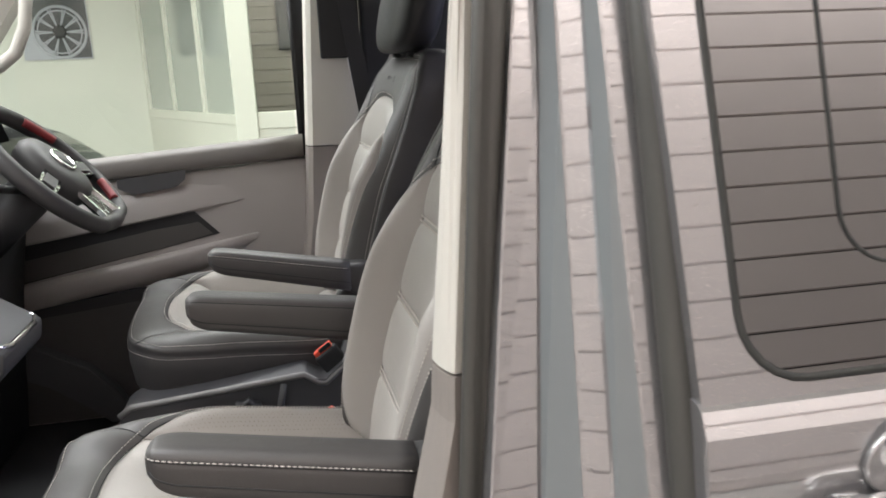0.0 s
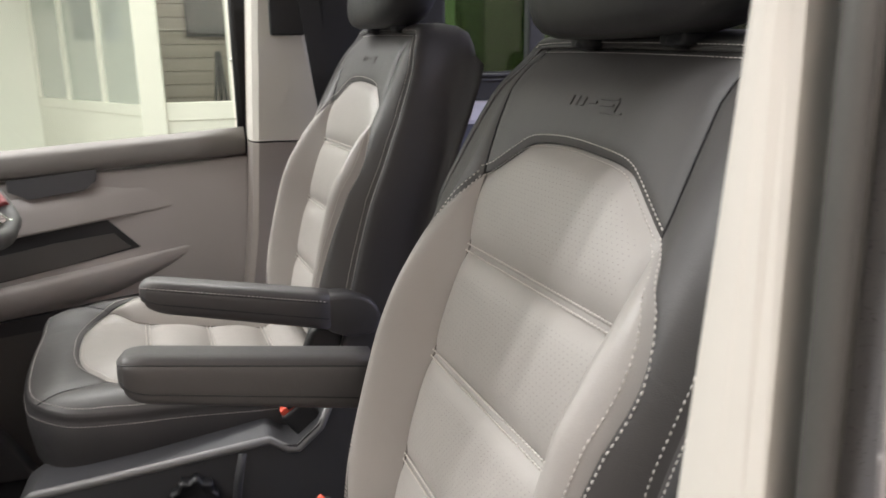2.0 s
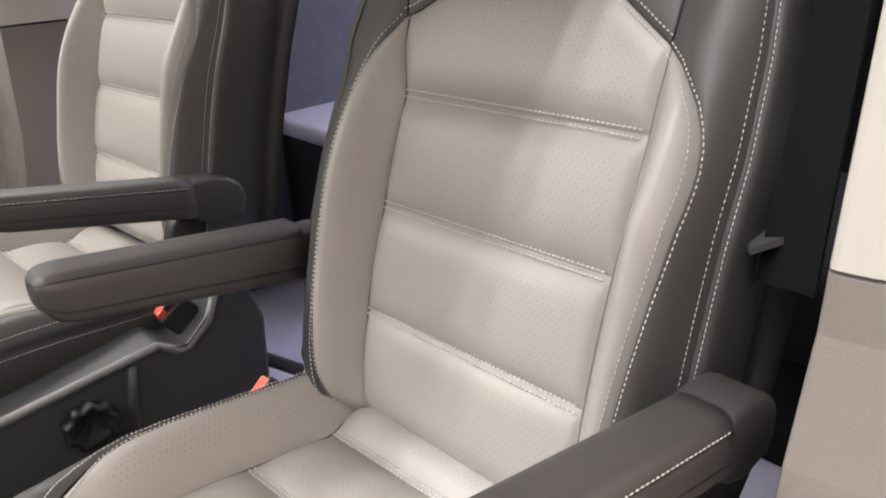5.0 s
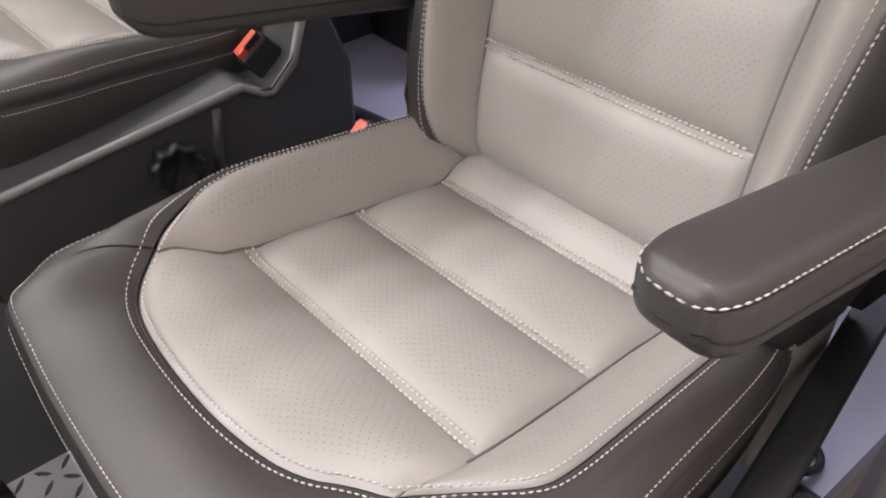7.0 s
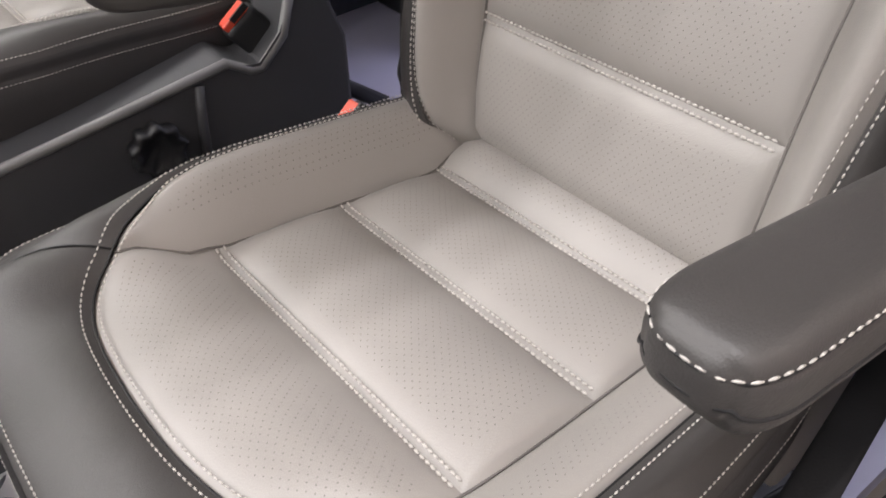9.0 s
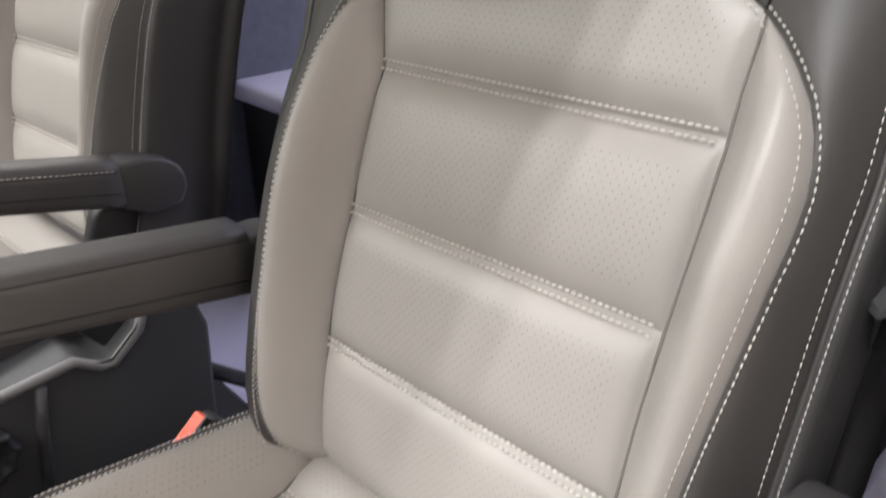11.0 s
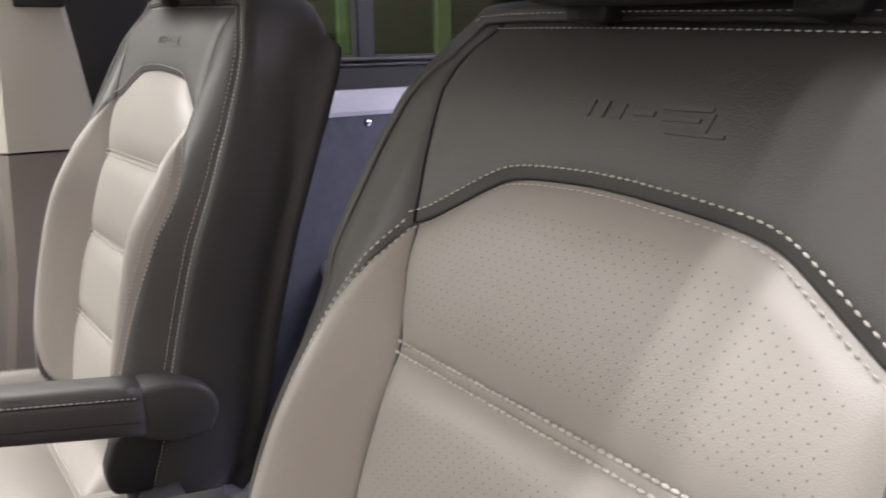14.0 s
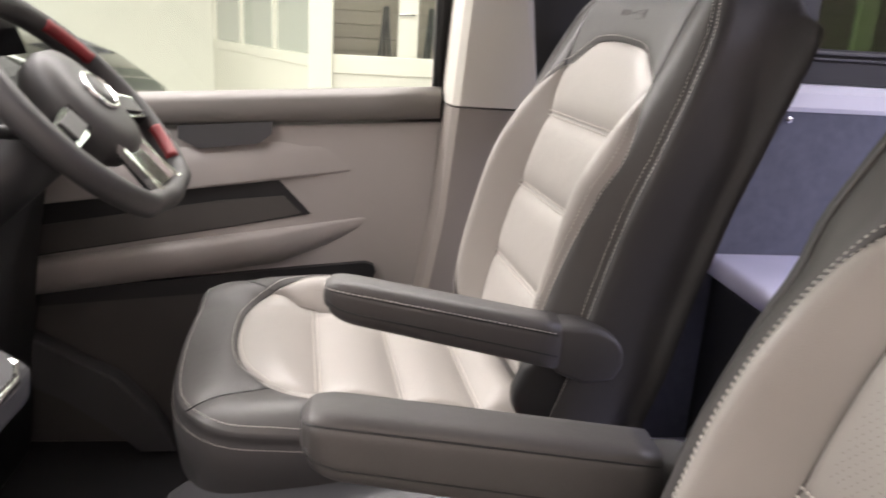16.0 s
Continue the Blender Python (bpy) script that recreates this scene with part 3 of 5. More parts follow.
    part("seam", tube([seat_point(p.x, p.y, -0.0016) for p in ri], 0.0012, 5), BLACKPL, seat)
    for a, b in ((0, J1), (J1, J2), (J2, 120)):
        part("cushion_side", patch(seat_point, between([ri[k] for k in range(a, b + 1)], [ro[k] for k in range(a, b + 1)], 12), 0.005, 0.0009, reach=0.010), DARK, seat)
    part("stitching", stitches(seat_point, offset_line(ri, 0.006), 0.0036, r=0.0009), THREAD, seat)
    part("stitching", stitches(seat_point, offset_line(ri, -0.006), 0.0040, r=0.0008), THREAD, seat)
    rings = []
    for dz, grow in ((0.0, 0.0), (-0.006, 0.004), (-0.011, 0.001), (-0.016, 0.005), (-0.05, 0.006), (-0.10, 0.0), (-0.125, -0.012)):
        line = offset_line(ro, -grow)
        rings.append([seat_point(p.x, p.y, 0) + Vector((q.x - p.x, q.y - p.y, dz)) for p, q in zip(ro, line)])
    part("cushion_skirt", loft(rings, False, False), DARKHIDE, seat, "charcoal leather cushion skirt with side shade in its colour")
    part("stitching", stitches(seat_point, offset_line(ro, 0.0050), 0.0026, r=0.0008), THREAD, seat)
    low = [seat_point(p.x, p.y, 0) + Vector((q.x - p.x, q.y - p.y, -0.019)) for p, q in zip(ro, offset_line(ro, -0.0062))]
    part("stitching", stitches(None, low), THREAD, seat)
    part("foam_core", box(-0.33, 0.17, -0.2, 0.2, 0.26, 0.395, 0.02), BLACKPL, seat)
    SPLIT.append(len(MADE))
    # armrests
    arm(seat, 0.285, -0.178, 0.660, -0.135, 0.064, 0.011, False)
    arm(seat, -0.270, -0.136, 0.677, -0.18, 0.054, thick=0.050, v1=0.54, v2=-0.30)
    for e in (1, -1):
        hinge = [(0.075, 0.440), (0.070, 0.47), (0.085, 0.51), (0.125, 0.535), (0.180, 0.52), (0.215, 0.47), (0.205, 0.44), (0.15, 0.425)]
        part("recliner_cover", prism(hinge, "y", e * 0.205, e * 0.240, 0.010), BLACKPL, seat, "black plastic recliner cover", True)
    part("base_fairing", prism([(0.094, 0.412), (0.110, 0.424), (0.19, 0.43), (0.19, 0.24), (0.118, 0.24)], "y", -0.230, -0.19, 0.006), GREYPL, seat, "light grey plastic base fairing")
    # pedestal with plastic covers
    part("pedestal", box(-0.30, 0.16, -0.19, 0.19, 0.0, 0.27, 0.02), BLACKPL, seat)
    for s in (1, -1):
        out = [(-0.36, 0.19), (-0.345, 0.305), (-0.322, 0.322), (-0.14, 0.337), (0.018, 0.352), (0.046, 0.332), (0.062, 0.330), (0.10, 0.362), (0.125, 0.42), (0.16, 0.43), (0.19, 0.33), (0.17, 0.02), (-0.22, 0.0)]
        cover = part("side_cover", prism(out, "y", s * 0.20, s * 0.298, 0.006), DARKPL, seat, "dark grey plastic side cover", False)
        part("rim", tube([(x, s * 0.294, z - 0.003) for x, z in out[1:9]], 0.007, 8), RIMPL, cover, "pale rim")
        part("ridge", tube([(-0.024, s * 0.297, 0.335), (-0.034, s * 0.299, 0.29), (-0.046, s * 0.297, 0.20)], 0.007, 8), DARKPL, cover)
        knob = bmesh.new()
        ring = []
        for k in range(48):
            a = 2 * math.pi * k / 48
            r = 0.034 + 0.0035 * math.cos(9 * a)
            ring.append((math.cos(a) * r, math.sin(a) * r))
        merge(knob, loft([[(-0.100 + g * x, s * y, 0.283 + g * z) for x, z in ring] for y, g in ((0.297, 0.9), (0.312, 1.0), (0.322, 0.97), (0.325, 0.8), (0.320, 0.7))]))
        part("knob", knob, BLACKPL, cover, "black scalloped lumbar knob")
    return seat


def arm(seat, u, tip, top, rise, wide=0.064, drop=0.003, sewn=True, thick=0.058, v1=0.72, v2=-0.42):
    """A fold-down armrest: one padded block with a stitched upper seam and a plain lower one, on a plastic pivot at its rear."""
    end, nose = 0.112, 0.030
    hi = lambda x: top + rise * (x - tip)
    lo = lambda x: hi(x) - thick - 0.05 * (x - tip)
    power = lambda v, e: math.copysign(abs(v) ** e, v)

    def at(x, a, out=0.0):
        near = min(1, max(0, (x - tip) / nose))
        g = math.sqrt(max(0.0, 1 - (1 - near) ** 2))
        w, h = wide / 2 * (0.66 + 0.34 * g) + out, (hi(x) - lo(x)) / 2 * (0.62 + 0.38 * g) + out
        zm = lerp(lo(x), hi(x), 0.5 + 0.06 * (1 - g))
        v = power(math.sin(a), 0.62)
        dent = 1 - 0.030 * math.exp(-(((v - v1) / 0.06) ** 2)) - 0.020 * math.exp(-(((v - v2) / 0.06) ** 2))
        return Vector((x - out * (1 - near), u + w * power(math.cos(a), 0.42) * (dent - 0.06 * max(0.0, v) ** 3), zm + h * v))

    count = 72
    xs = [tip + (end - tip) * (k / 22) ** 1.8 for k in range(23)]
    rings = [[at(x, 2 * math.pi * j / count) for j in range(count)] for x in xs]
    first = rings[0]
    mid = sum(first, Vector()) / count
    front = [[mid + (p - mid) * g - Vector((d, 0, 0)) for p in first] for d, g in ((0.0062, 0.10), (0.0058, 0.45), (0.0046, 0.75), (0.0020, 0.93))]
    pad = part("armrest_pad", loft(front + rings), DARK, seat, "charcoal leather armrest pad")

    def seam(v, out, x1):
        a = math.asin(v ** (1 / 0.62)) if v > 0 else -math.asin((-v) ** (1 / 0.62))
        run = [tip + (x1 - tip) * (k / 24) ** 1.6 for k in range(25)]
        one = [at(x, a, out) for x in reversed(run)]
        two = [at(x, math.pi - a, out) for x in run]
        p, q = one[-1], two[0]
        across = [p.lerp(q, t / 10) - Vector((0.0052 * math.sin(math.pi * t / 10) ** 0.5, 0, 0)) for t in range(1, 10)]
        return one + across + two

    if sewn:
        part("stitching", stitches(None, seam(v1 + 0.05, 0.0004, end - 0.004), pitch=0.0056, size=0.0040, r=0.0007), THREAD, pad)
    # black tubes for the shade in the pad's two seams
    part("seam", tube(seam(v1, -0.0002, end - 0.003), 0.0011, 5), BLACKPL, pad)
    part("seam", tube(seam(v2, 0.0002, end - 0.003), 0.0011, 5), BLACKPL, pad)
    h = hi(end) - drop
    w = wide / 2 - 0.6 * drop
    out = [(end - 0.004, h - 0.060), (end - 0.004, h), (end + 0.03, h - 0.001), (end + 0.05, h - 0.006), (end + 0.064, h - 0.016), (end + 0.073, h - 0.03), (end + 0.075, h - 0.05), (end + 0.066, h - 0.07), (end + 0.03, h - 0.075)]
    part("armrest_pivot", prism(out, "y", u - w, u + w, 0.007), DARKHIDE, seat, "dark plastic armrest pivot", True)


def turn(obs, deg, px, shift=(0, 0, 0), tip=0.0):
    """Turns the parts of one half of a chair about an upright line, after tipping them back by some degrees."""
    for ob in obs:
        if ob.parent is not None and ob.parent.parent is None:
            lean_back = Matrix.Translation((0.15, 0, 0.40)) @ Matrix.Rotation(radians(tip), 4, "Y") @ Matrix.Translation((-0.15, 0, -0.40))
            ob.matrix_basis = Matrix.Translation((px + shift[0], shift[1], shift[2])) @ Matrix.Rotation(radians(deg), 4, "Z") @ Matrix.Translation((-px, 0, 0)) @ lean_back


# neither chair is turned quite straight ahead
near_seat = make_seat()
turn(MADE[:SPLIT[0]], 3.0, 0.2)
turn(MADE[SPLIT[0]:SPLIT[1]], 4.5, 0.1)
for ob in near_seat.children:
    if ob.name.startswith("side_cover") and max(c[1] for c in ob.bound_box) < 0:
        for q in list(ob.children) + [ob]:
            bpy.data.objects.remove(q)
        break
cover = part("side_cover", prism([(-0.36, 0.20), (-0.345, 0.355), (-0.31, 0.378), (0.00, 0.385), (0.14, 0.392), (0.19, 0.388), (0.205, 0.375), (0.14, 0.366), (-0.04, 0.350), (-0.14, 0.27), (-0.20, 0.02), (-0.30, 0.02)], "y", -0.021, 0.010, 0.006), BLACKPL, near_seat, "black plastic side cover")
cover.matrix_basis = pose(0.1, -0.259, 0, 0, 0, 10.7)
start = len(MADE)
far_seat = make_seat()
far_seat.location = (BASE.x - 0.0125, 1.56, BASE.z + 0.039)
turn(MADE[start:SPLIT[2]], 4.9, 0.25, tip=-1.2)
turn(MADE[SPLIT[2]:SPLIT[3]], 4.2, 0.1, (-0.022, 0.022, -0.026))
# the far chair's outer armrest is missing
for ob in list(far_seat.children):
    if ob.name.startswith("armrest") and min(c[1] for c in ob.bound_box) > 0.2:
        for c in list(ob.children):
            bpy.data.objects.remove(c)
        bpy.data.objects.remove(ob)
for ob in list(far_seat.children):
    if ob.name.startswith("base_fairing"):
        bpy.data.objects.remove(ob)
for ob in far_seat.children:
    if ob.name.startswith("side_cover"):
        ob.location = (-0.015, -0.008, 0.014)
    if ob.name.startswith("armrest"):
        ob.matrix_basis = Matrix.Translation((-0.158, 0.021, 0.631)) @ Matrix.Rotation(radians(1.0), 4, "Y") @ Matrix.Diagonal((1.1, 1, 1, 1)) @ Matrix.Translation((0.136, 0, -0.677))


# ---- van body ----
CHROMEDULL = material("dull_metal", (0.45, 0.43, 0.44), 0.45, 0.6, 120, 0.1, 0.15)
GLOSSBLACK = material("gloss_black", (0.012, 0.012, 0.013), 0.12, bump=0.0, coat=0.8)
MIDY = 1.172


def mirror(y):
    return 2 * MIDY - y


def lean(p, z):
    """The outer pillar flares: each of its edges has its own slope, and all of it leans inward as it rises."""
    x, y, k = p
    return (x + k * (z - 1.55), y + 0.19 * (z - 1.55), z)


def lean_trim(p, z):
    x, y, k = p
    return (x + interp(z, ((0.62, -0.085), (1.03, -0.058), (1.17, -0.050), (1.24, -0.039), (1.33, -0.0180), (1.372, -0.0155), (2.1, 0.052))), y + k * (z - 1.55), z)


def lean_seal(p, z):
    return (p[0] + 0.085 * (z - 1.55), p[1] + 0.11 * (z - 1.55), z)


def column(outline, zs, tilt=lean):
    return loft([[tilt(p, z) for p in outline] for z in zs])


def arc(cx, cy, r, a0, a1, n):
    return [(cx + r * math.cos(math.radians(lerp(a0, a1, k / n))), cy + r * math.sin(math.radians(lerp(a0, a1, k / n)))) for k in range(n + 1)]


# floor and roof
solo("floor", box(-1.5, 0.12, 0.24, mirror(0.24), 0.56, 0.62), MAT, "black ribbed rubber cab floor", "floor", "structure")
solo("floor_rear", box(0.124, 2.9, 0.50, mirror(0.24), 0.56, 0.622), LILAC, "pale lilac-grey vinyl floor of the rear cabin", "floor", "structure")
solo("floor_step", box(0.124, 2.9, 0.24, 0.498, 0.40, 0.45), MAT, "black rubber entrance step", "step", "structure")
solo("ceiling", box(-0.80, 2.9, 0.60, mirror(0.60), 1.97, 2.02, 0.01), CREAM, "cream fabric headlining", "ceiling", "structure")
solo("roof", box(-0.84, 2.95, 0.58, mirror(0.58), 2.024, 2.05, 0.01), PAINT, "grey painted van roof", "roof", "structure")
solo("wall_rear", box(2.9, 2.96, 0.3, mirror(0.3), 0.6, 1.97), DARKPL, "dark tailgate lining", "wall", "structure")

# near B-pillar
pil = thing("b_pillar", (0, 0, 0), "grey painted door pillar with cream upper trim and rubber seals", "door pillar", kind="structure")
ZP = [1.373, 1.6, 1.8, 2.1]
ZL = [0.62, 1.03, 1.17, 1.24, 1.33, 1.370]
trim = [(-0.0500, 0.392, 0.12), (-0.0545, 0.396, 0.10), (-0.0590, 0.4015, 0.06), (-0.0613, 0.4070, 0.03), (-0.0623, 0.4130, 0.01), (-0.0617, 0.4165, 0.01), (-0.058, 0.4185, 0.01), (-0.02, 0.424, 0.0), (0.10, 0.455, 0.0), (0.10, 0.42, 0.12), (-0.015, 0.402, 0.12)]
part("upper_trim", column(trim, ZP, lean_trim), CREAM, pil, "cream upper pillar trim", False)
part("lower_trim", column(trim, ZL, lean_trim), TAUPE, pil, "taupe lower pillar trim", False)
ZJ = [0.62, 1.2, 1.6, 1.97]
part("seal", column(arc(-0.0412, 0.3745, 0.0066, 75, 300, 10) + arc(-0.0245, 0.3880, 0.0080, 230, 400, 8), ZJ, lean_seal), SEALRUBBER, pil, "dark grey rubber door seal")
jamb = [(-0.0175, 0.402, 0.12), (-0.0186, 0.396, 0.12), (-0.0188, 0.373, 0.12), (-0.0180, 0.3712, 0.12), (-0.0165, 0.3705, 0.12), (0.0088, 0.3745, 0.070), (0.0114, 0.3772, 0.0656), (0.0235, 0.3550, 0.006), (0.0262, 0.3536, 0.004), (0.0430, 0.3480, 0.0), (0.0452, 0.3465, 0.0), (0.0572, 0.3358, -0.045), (0.0600, 0.3348, -0.045), (0.085, 0.334, -0.035), (0.10, 0.345, -0.03), (0.10, 0.402, -0.03)]
part("jamb", column(jamb, ZJ), PAINT, pil, "glossy grey painted door jamb", False)
# strips over the jamb's slopes, coloured as the blue-grey they reflect
CHANNEL = material("channel_reflection", (0.19, 0.205, 0.21), 0.22, grain=3000, bump=0.0, vary=0.02, stain=3)
for q in ([(0.0112, 0.3748, 0.0656), (0.0230, 0.3538, 0.006), (0.0240, 0.3560, 0.006), (0.0122, 0.3770, 0.0656)], [(0.0450, 0.3448, 0.0), (0.0568, 0.3342, -0.045), (0.0576, 0.3362, -0.045), (0.0458, 0.3468, 0.0)]):
    part("channel", column(q, ZJ), CHANNEL, pil, "jamb slope with its blue-grey reflection painted on", False)

# sliding door beside it
slide = thing("sliding_door", (0, 0, 0), "glossy grey sliding door with dark privacy window", "van door", kind="structure")
part("edge_seal", column([(x, y, -0.035) for x, y in arc(0.0870, 0.325, 0.0125, 100, 330, 10) + [(0.105, 0.34), (0.085, 0.34)]], ZJ), SEALRUBBER, slide, "dark grey rubber edge seal")


def rounded(x0, x1, z0, z1, r, n=6):
    pts = []
    for cx, cz, a in ((x0 + r, z0 + r, 180), (x1 - r, z0 + r, 270), (x1 - r, z1 - r, 0), (x0 + r, z1 - r, 90)):
        pts += arc(cx, cz, r, a, a + 90, n)
    return pts


def holed(outer, inner, y0, y1, lean_y=0.0, zref=1.4, lean_x=0.0):
    """A plate in the xz plane with a hole; inner and outer have the same count, starting at the same corner."""
    bm = bmesh.new()
    def ring(o, y):
        return [bm.verts.new((x + lean_x * (z - 1.4), y + lean_y * (z - zref), z)) for x, z in o]
    a, b, c, d = ring(outer, y0), ring(inner, y0), ring(inner, y1), ring(outer, y1)
    n = len(outer)
    for p, q in ((a, b), (b, c), (c, d), (d, a)):
        for k in range(n):
            bm.faces.new((p[k], p[(k + 1) % n], q[(k + 1) % n], q[k]))
    return bm


win = rounded(0.131, 1.05, 1.380, 1.86, 0.055)
part("skin", holed(rounded(0.0965, 1.15, 1.35, 1.96, 0.012), win, 0.300, 0.34, 0.19, 1.55, -0.075), PAINT, slide, "glossy grey painted upper skin", False)
low = []
for y, z in ((0.268, 1.372), (0.262, 1.368), (0.252, 1.350), (0.247, 1.32), (0.245, 1.27), (0.242, 1.2), (0.238, 1.05), (0.238, 0.8), (0.26, 0.6)):
    low.append([(0.0965, y, z), (1.15, y, z), (1.15, y + 0.05, z), (0.0965, y + 0.05, z)])
part("lower_skin", loft(low), PAINT, slide, "glossy grey painted lower skin", False)
part("window_rubber", holed(win, rounded(0.137, 1.044, 1.386, 1.854, 0.05), 0.299, 0.31, 0.19, 1.55, -0.075), RUBBER, slide)
pane = part("pane", prism(rounded(0.1365, 1.0445, 1.3855, 1.8545, 0.05), "y", 0.3, 0.304), PRIVACY, slide, "dark privacy glass", False)
pane.data.transform(Matrix(((1, 0, -0.075, 0.105), (0, 1, 0.19, -0.2945), (0, 0, 1, 0), (0, 0, 0, 1))))
part("vent_frame", holed(rounded(0.226, 1.0, 1.462, 1.83, 0.045), rounded(0.2285, 0.9975, 1.4645, 1.8275, 0.0425), 0.2985, 0.302, 0.19, 1.55, -0.075), RUBBER, slide, "thin black line of the opening pane")
bowl = []
for g, y in ((1.0, 0.246), (1.0, 0.2435), (0.97, 0.2415), (0.93, 0.2420), (0.80, 0.2435), (0.55, 0.2442), (0.15, 0.2444)):
    bowl.append([(0.272 + 0.050 * g * math.cos(2 * math.pi * k / 40), y, 1.316 + 0.034 * g * math.sin(2 * math.pi * k / 40)) for k in range(40)])
part("handle_bowl", loft(bowl), PAINT, slide, "shallow painted bowl behind the handle")
grip = []
for x, g in ((0.186, 0.25), (0.189, 0.62), (0.196, 0.88), (0.210, 1.0), (0.30, 1.0), (0.40, 1.0), (0.414, 0.88), (0.420, 0.3)):
    grip.append([(x, 0.225 + 0.013 * g * math.copysign(abs(math.cos(a)) ** 0.6, math.cos(a)), 1.278 + 0.024 * g * math.copysign(abs(math.sin(a)) ** 0.6, math.sin(a))) for a in [2 * math.pi * k / 24 for k in range(24)]])
part("handle", loft(grip), PAINT, slide, "body-coloured pull handle")
for x in (0.215, 0.395):
    part("handle_mount", box(x - 0.012, x + 0.012, 0.23, 0.25, 1.264, 1.292, 0.004), PAINT, slide)

# far side: door, pillar, rear wall
FD = 2.06
door = thing("door_1", (0, 0, 0), "grey plastic front door lining with map pocket under a clear window", "van door", kind="structure")
sill = lambda x: 1.442 + (x + 0.17) * 0.065
panel = [(-0.193, 0.62), (-0.200, 1.0), (-0.180, 1.23), (-0.163, 1.375), (-1.25, 1.305), (-1.25, 0.62)]
part("lining", prism(panel, "y", FD, FD + 0.07, 0.008), GREYPL, door, "taupe grey plastic door lining", False)
ledge = []
for x in (-1.25, -0.9, -0.6, -0.3, -0.172):
    s = sill(x)
    ledge.append([(x, FD + 0.09, s - 0.05), (x, FD - 0.005, s - 0.062), (x, FD - 0.016, s - 0.054), (x, FD - 0.020, s - 0.016), (x, FD - 0.012, s - 0.004), (x, FD + 0.03, s + 0.002), (x, FD + 0.09, s - 0.004)])
part("sill", loft(ledge), material("sill_plastic", (0.20, 0.186, 0.175), 0.55, grain=500, bump=0.15, vary=0.05), door, "dark grey window sill capping")
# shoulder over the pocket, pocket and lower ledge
# flat sheets coloured for the pocket's shade: black under the shoulder, dim grey below
part("pocket", prism([(-1.0, 1.17), (-0.62, 1.235), (-0.50, 1.238), (-0.435, 1.168), (-0.60, 1.135), (-1.0, 1.06)], "y", FD - 0.002, FD + 0.002), BLACKPL, door, "flat black sheet for the shade in the map pocket", False)
part("pocket_floor", prism([(-1.0, 1.125), (-0.62, 1.192), (-0.492, 1.206), (-0.456, 1.169), (-0.60, 1.137), (-1.0, 1.064)], "y", FD - 0.004, FD + 0.001), material("pocket_shade_grey", (0.072, 0.067, 0.063), 0.55, grain=500, bump=0.15), door, "map pocket floor, its dimness put into the grey", False)
shoulder = []
for x in (-1.2, -0.9, -0.7, -0.6, -0.5, -0.42, -0.36, -0.31, -0.27):
    t = (x + 0.27)
    z = 1.272 + 0.14 * t
    k = smooth01(-t / 0.42)
    shoulder.append([(x, FD + 0.03, z + 0.095), (x, FD + 0.002 - 0.0015 * k, z + 0.09), (x, FD + 0.002 - 0.009 * k, z + 0.05), (x, FD + 0.002 - 0.019 * k, z + 0.008), (x, FD + 0.002 - 0.018 * k, z + 0.002), (x, FD + 0.004, z - 0.002), (x, FD + 0.03, z)])
part("shoulder", loft(shoulder), GREYPL, door)
lip = []
for x in (-1.2, -0.9, -0.7, -0.6, -0.5, -0.42, -0.36, -0.31, -0.27):
    z = 1.172 + 0.16 * (x + 0.27)
    k = smooth01(-(x + 0.27) / 0.40)
    g = lerp(0.25, 1.0, smooth01(-(x + 0.27) / 0.25))
    lip.append([(x, FD + 0.03, z), (x, FD + 0.003 - 0.042 * k, z), (x, FD + 0.002 - 0.048 * k, z - 0.012 * g), (x, FD + 0.003 - 0.040 * k, z - 0.050 * g), (x, FD + 0.003 - 0.020 * k, z - 0.074 * g), (x, FD + 0.03, z - 0.078 * g)])
part("pocket_lip", loft(lip), GREYPL, door)
# no opening is cut: a solid black bar gives the slot's shade
part("lower_slot", prism([(-0.300, 1.030), (-0.295, 1.046), (-0.300, 1.060), (-0.318, 1.066), (-0.45, 1.052), (-0.70, 1.022), (-1.0, 0.985), (-1.0, 0.955), (-0.70, 0.985), (-0.45, 1.008), (-0.318, 1.022)], "y", FD - 0.016, FD + 0.003), BLACKPL, door, "black bar drawn for the shaded lower slot", False)
# the pull's recess is only a dark grey slab, coloured as its shade
part("handle_recess", prism([(-0.70, 1.345), (-0.51, 1.362), (-0.515, 1.335), (-0.54, 1.315), (-0.66, 1.30), (-0.70, 1.32)], "y", FD - 0.013, FD - 0.008), DARKPL, door, "dark slab for the shade of the door pull recess", False)
# thin dark sheet that paints the shadow over the door's lower part
part("lower_panel", prism([(-0.215, 0.63), (-0.222, 1.0), (-0.30, 1.02), (-0.95, 0.985), (-1.24, 0.96), (-1.24, 0.63)], "y", FD - 0.012, FD + 0.004, 0.004), material("lower_door_shade", (0.055, 0.051, 0.049), 0.6, grain=300, bump=0.2), door, "lower door panel with the shadow there in its colour", False)
part("pane", box(-1.2, -0.19, FD + 0.055, FD + 0.059, 1.36, 1.96), GLASS, door, "clear side window glass", False).visible_shadow = False
part("window_channel", box(-0.184, -0.172, FD + 0.03, FD + 0.08, 1.40, 1.97), BLACKPL, door, "black window channel")

fp = thing("b_pillar", (0, 0, 0), "far door pillar with cream upper and taupe lower trim", "door pillar", kind="structure")
ft = [(-0.165, 2.02), (-0.158, 1.975), (-0.145, 1.96), (-0.02, 1.95), (0.0, 1.96), (0.0, 2.12), (-0.165, 2.12)]
up, dn = [], []
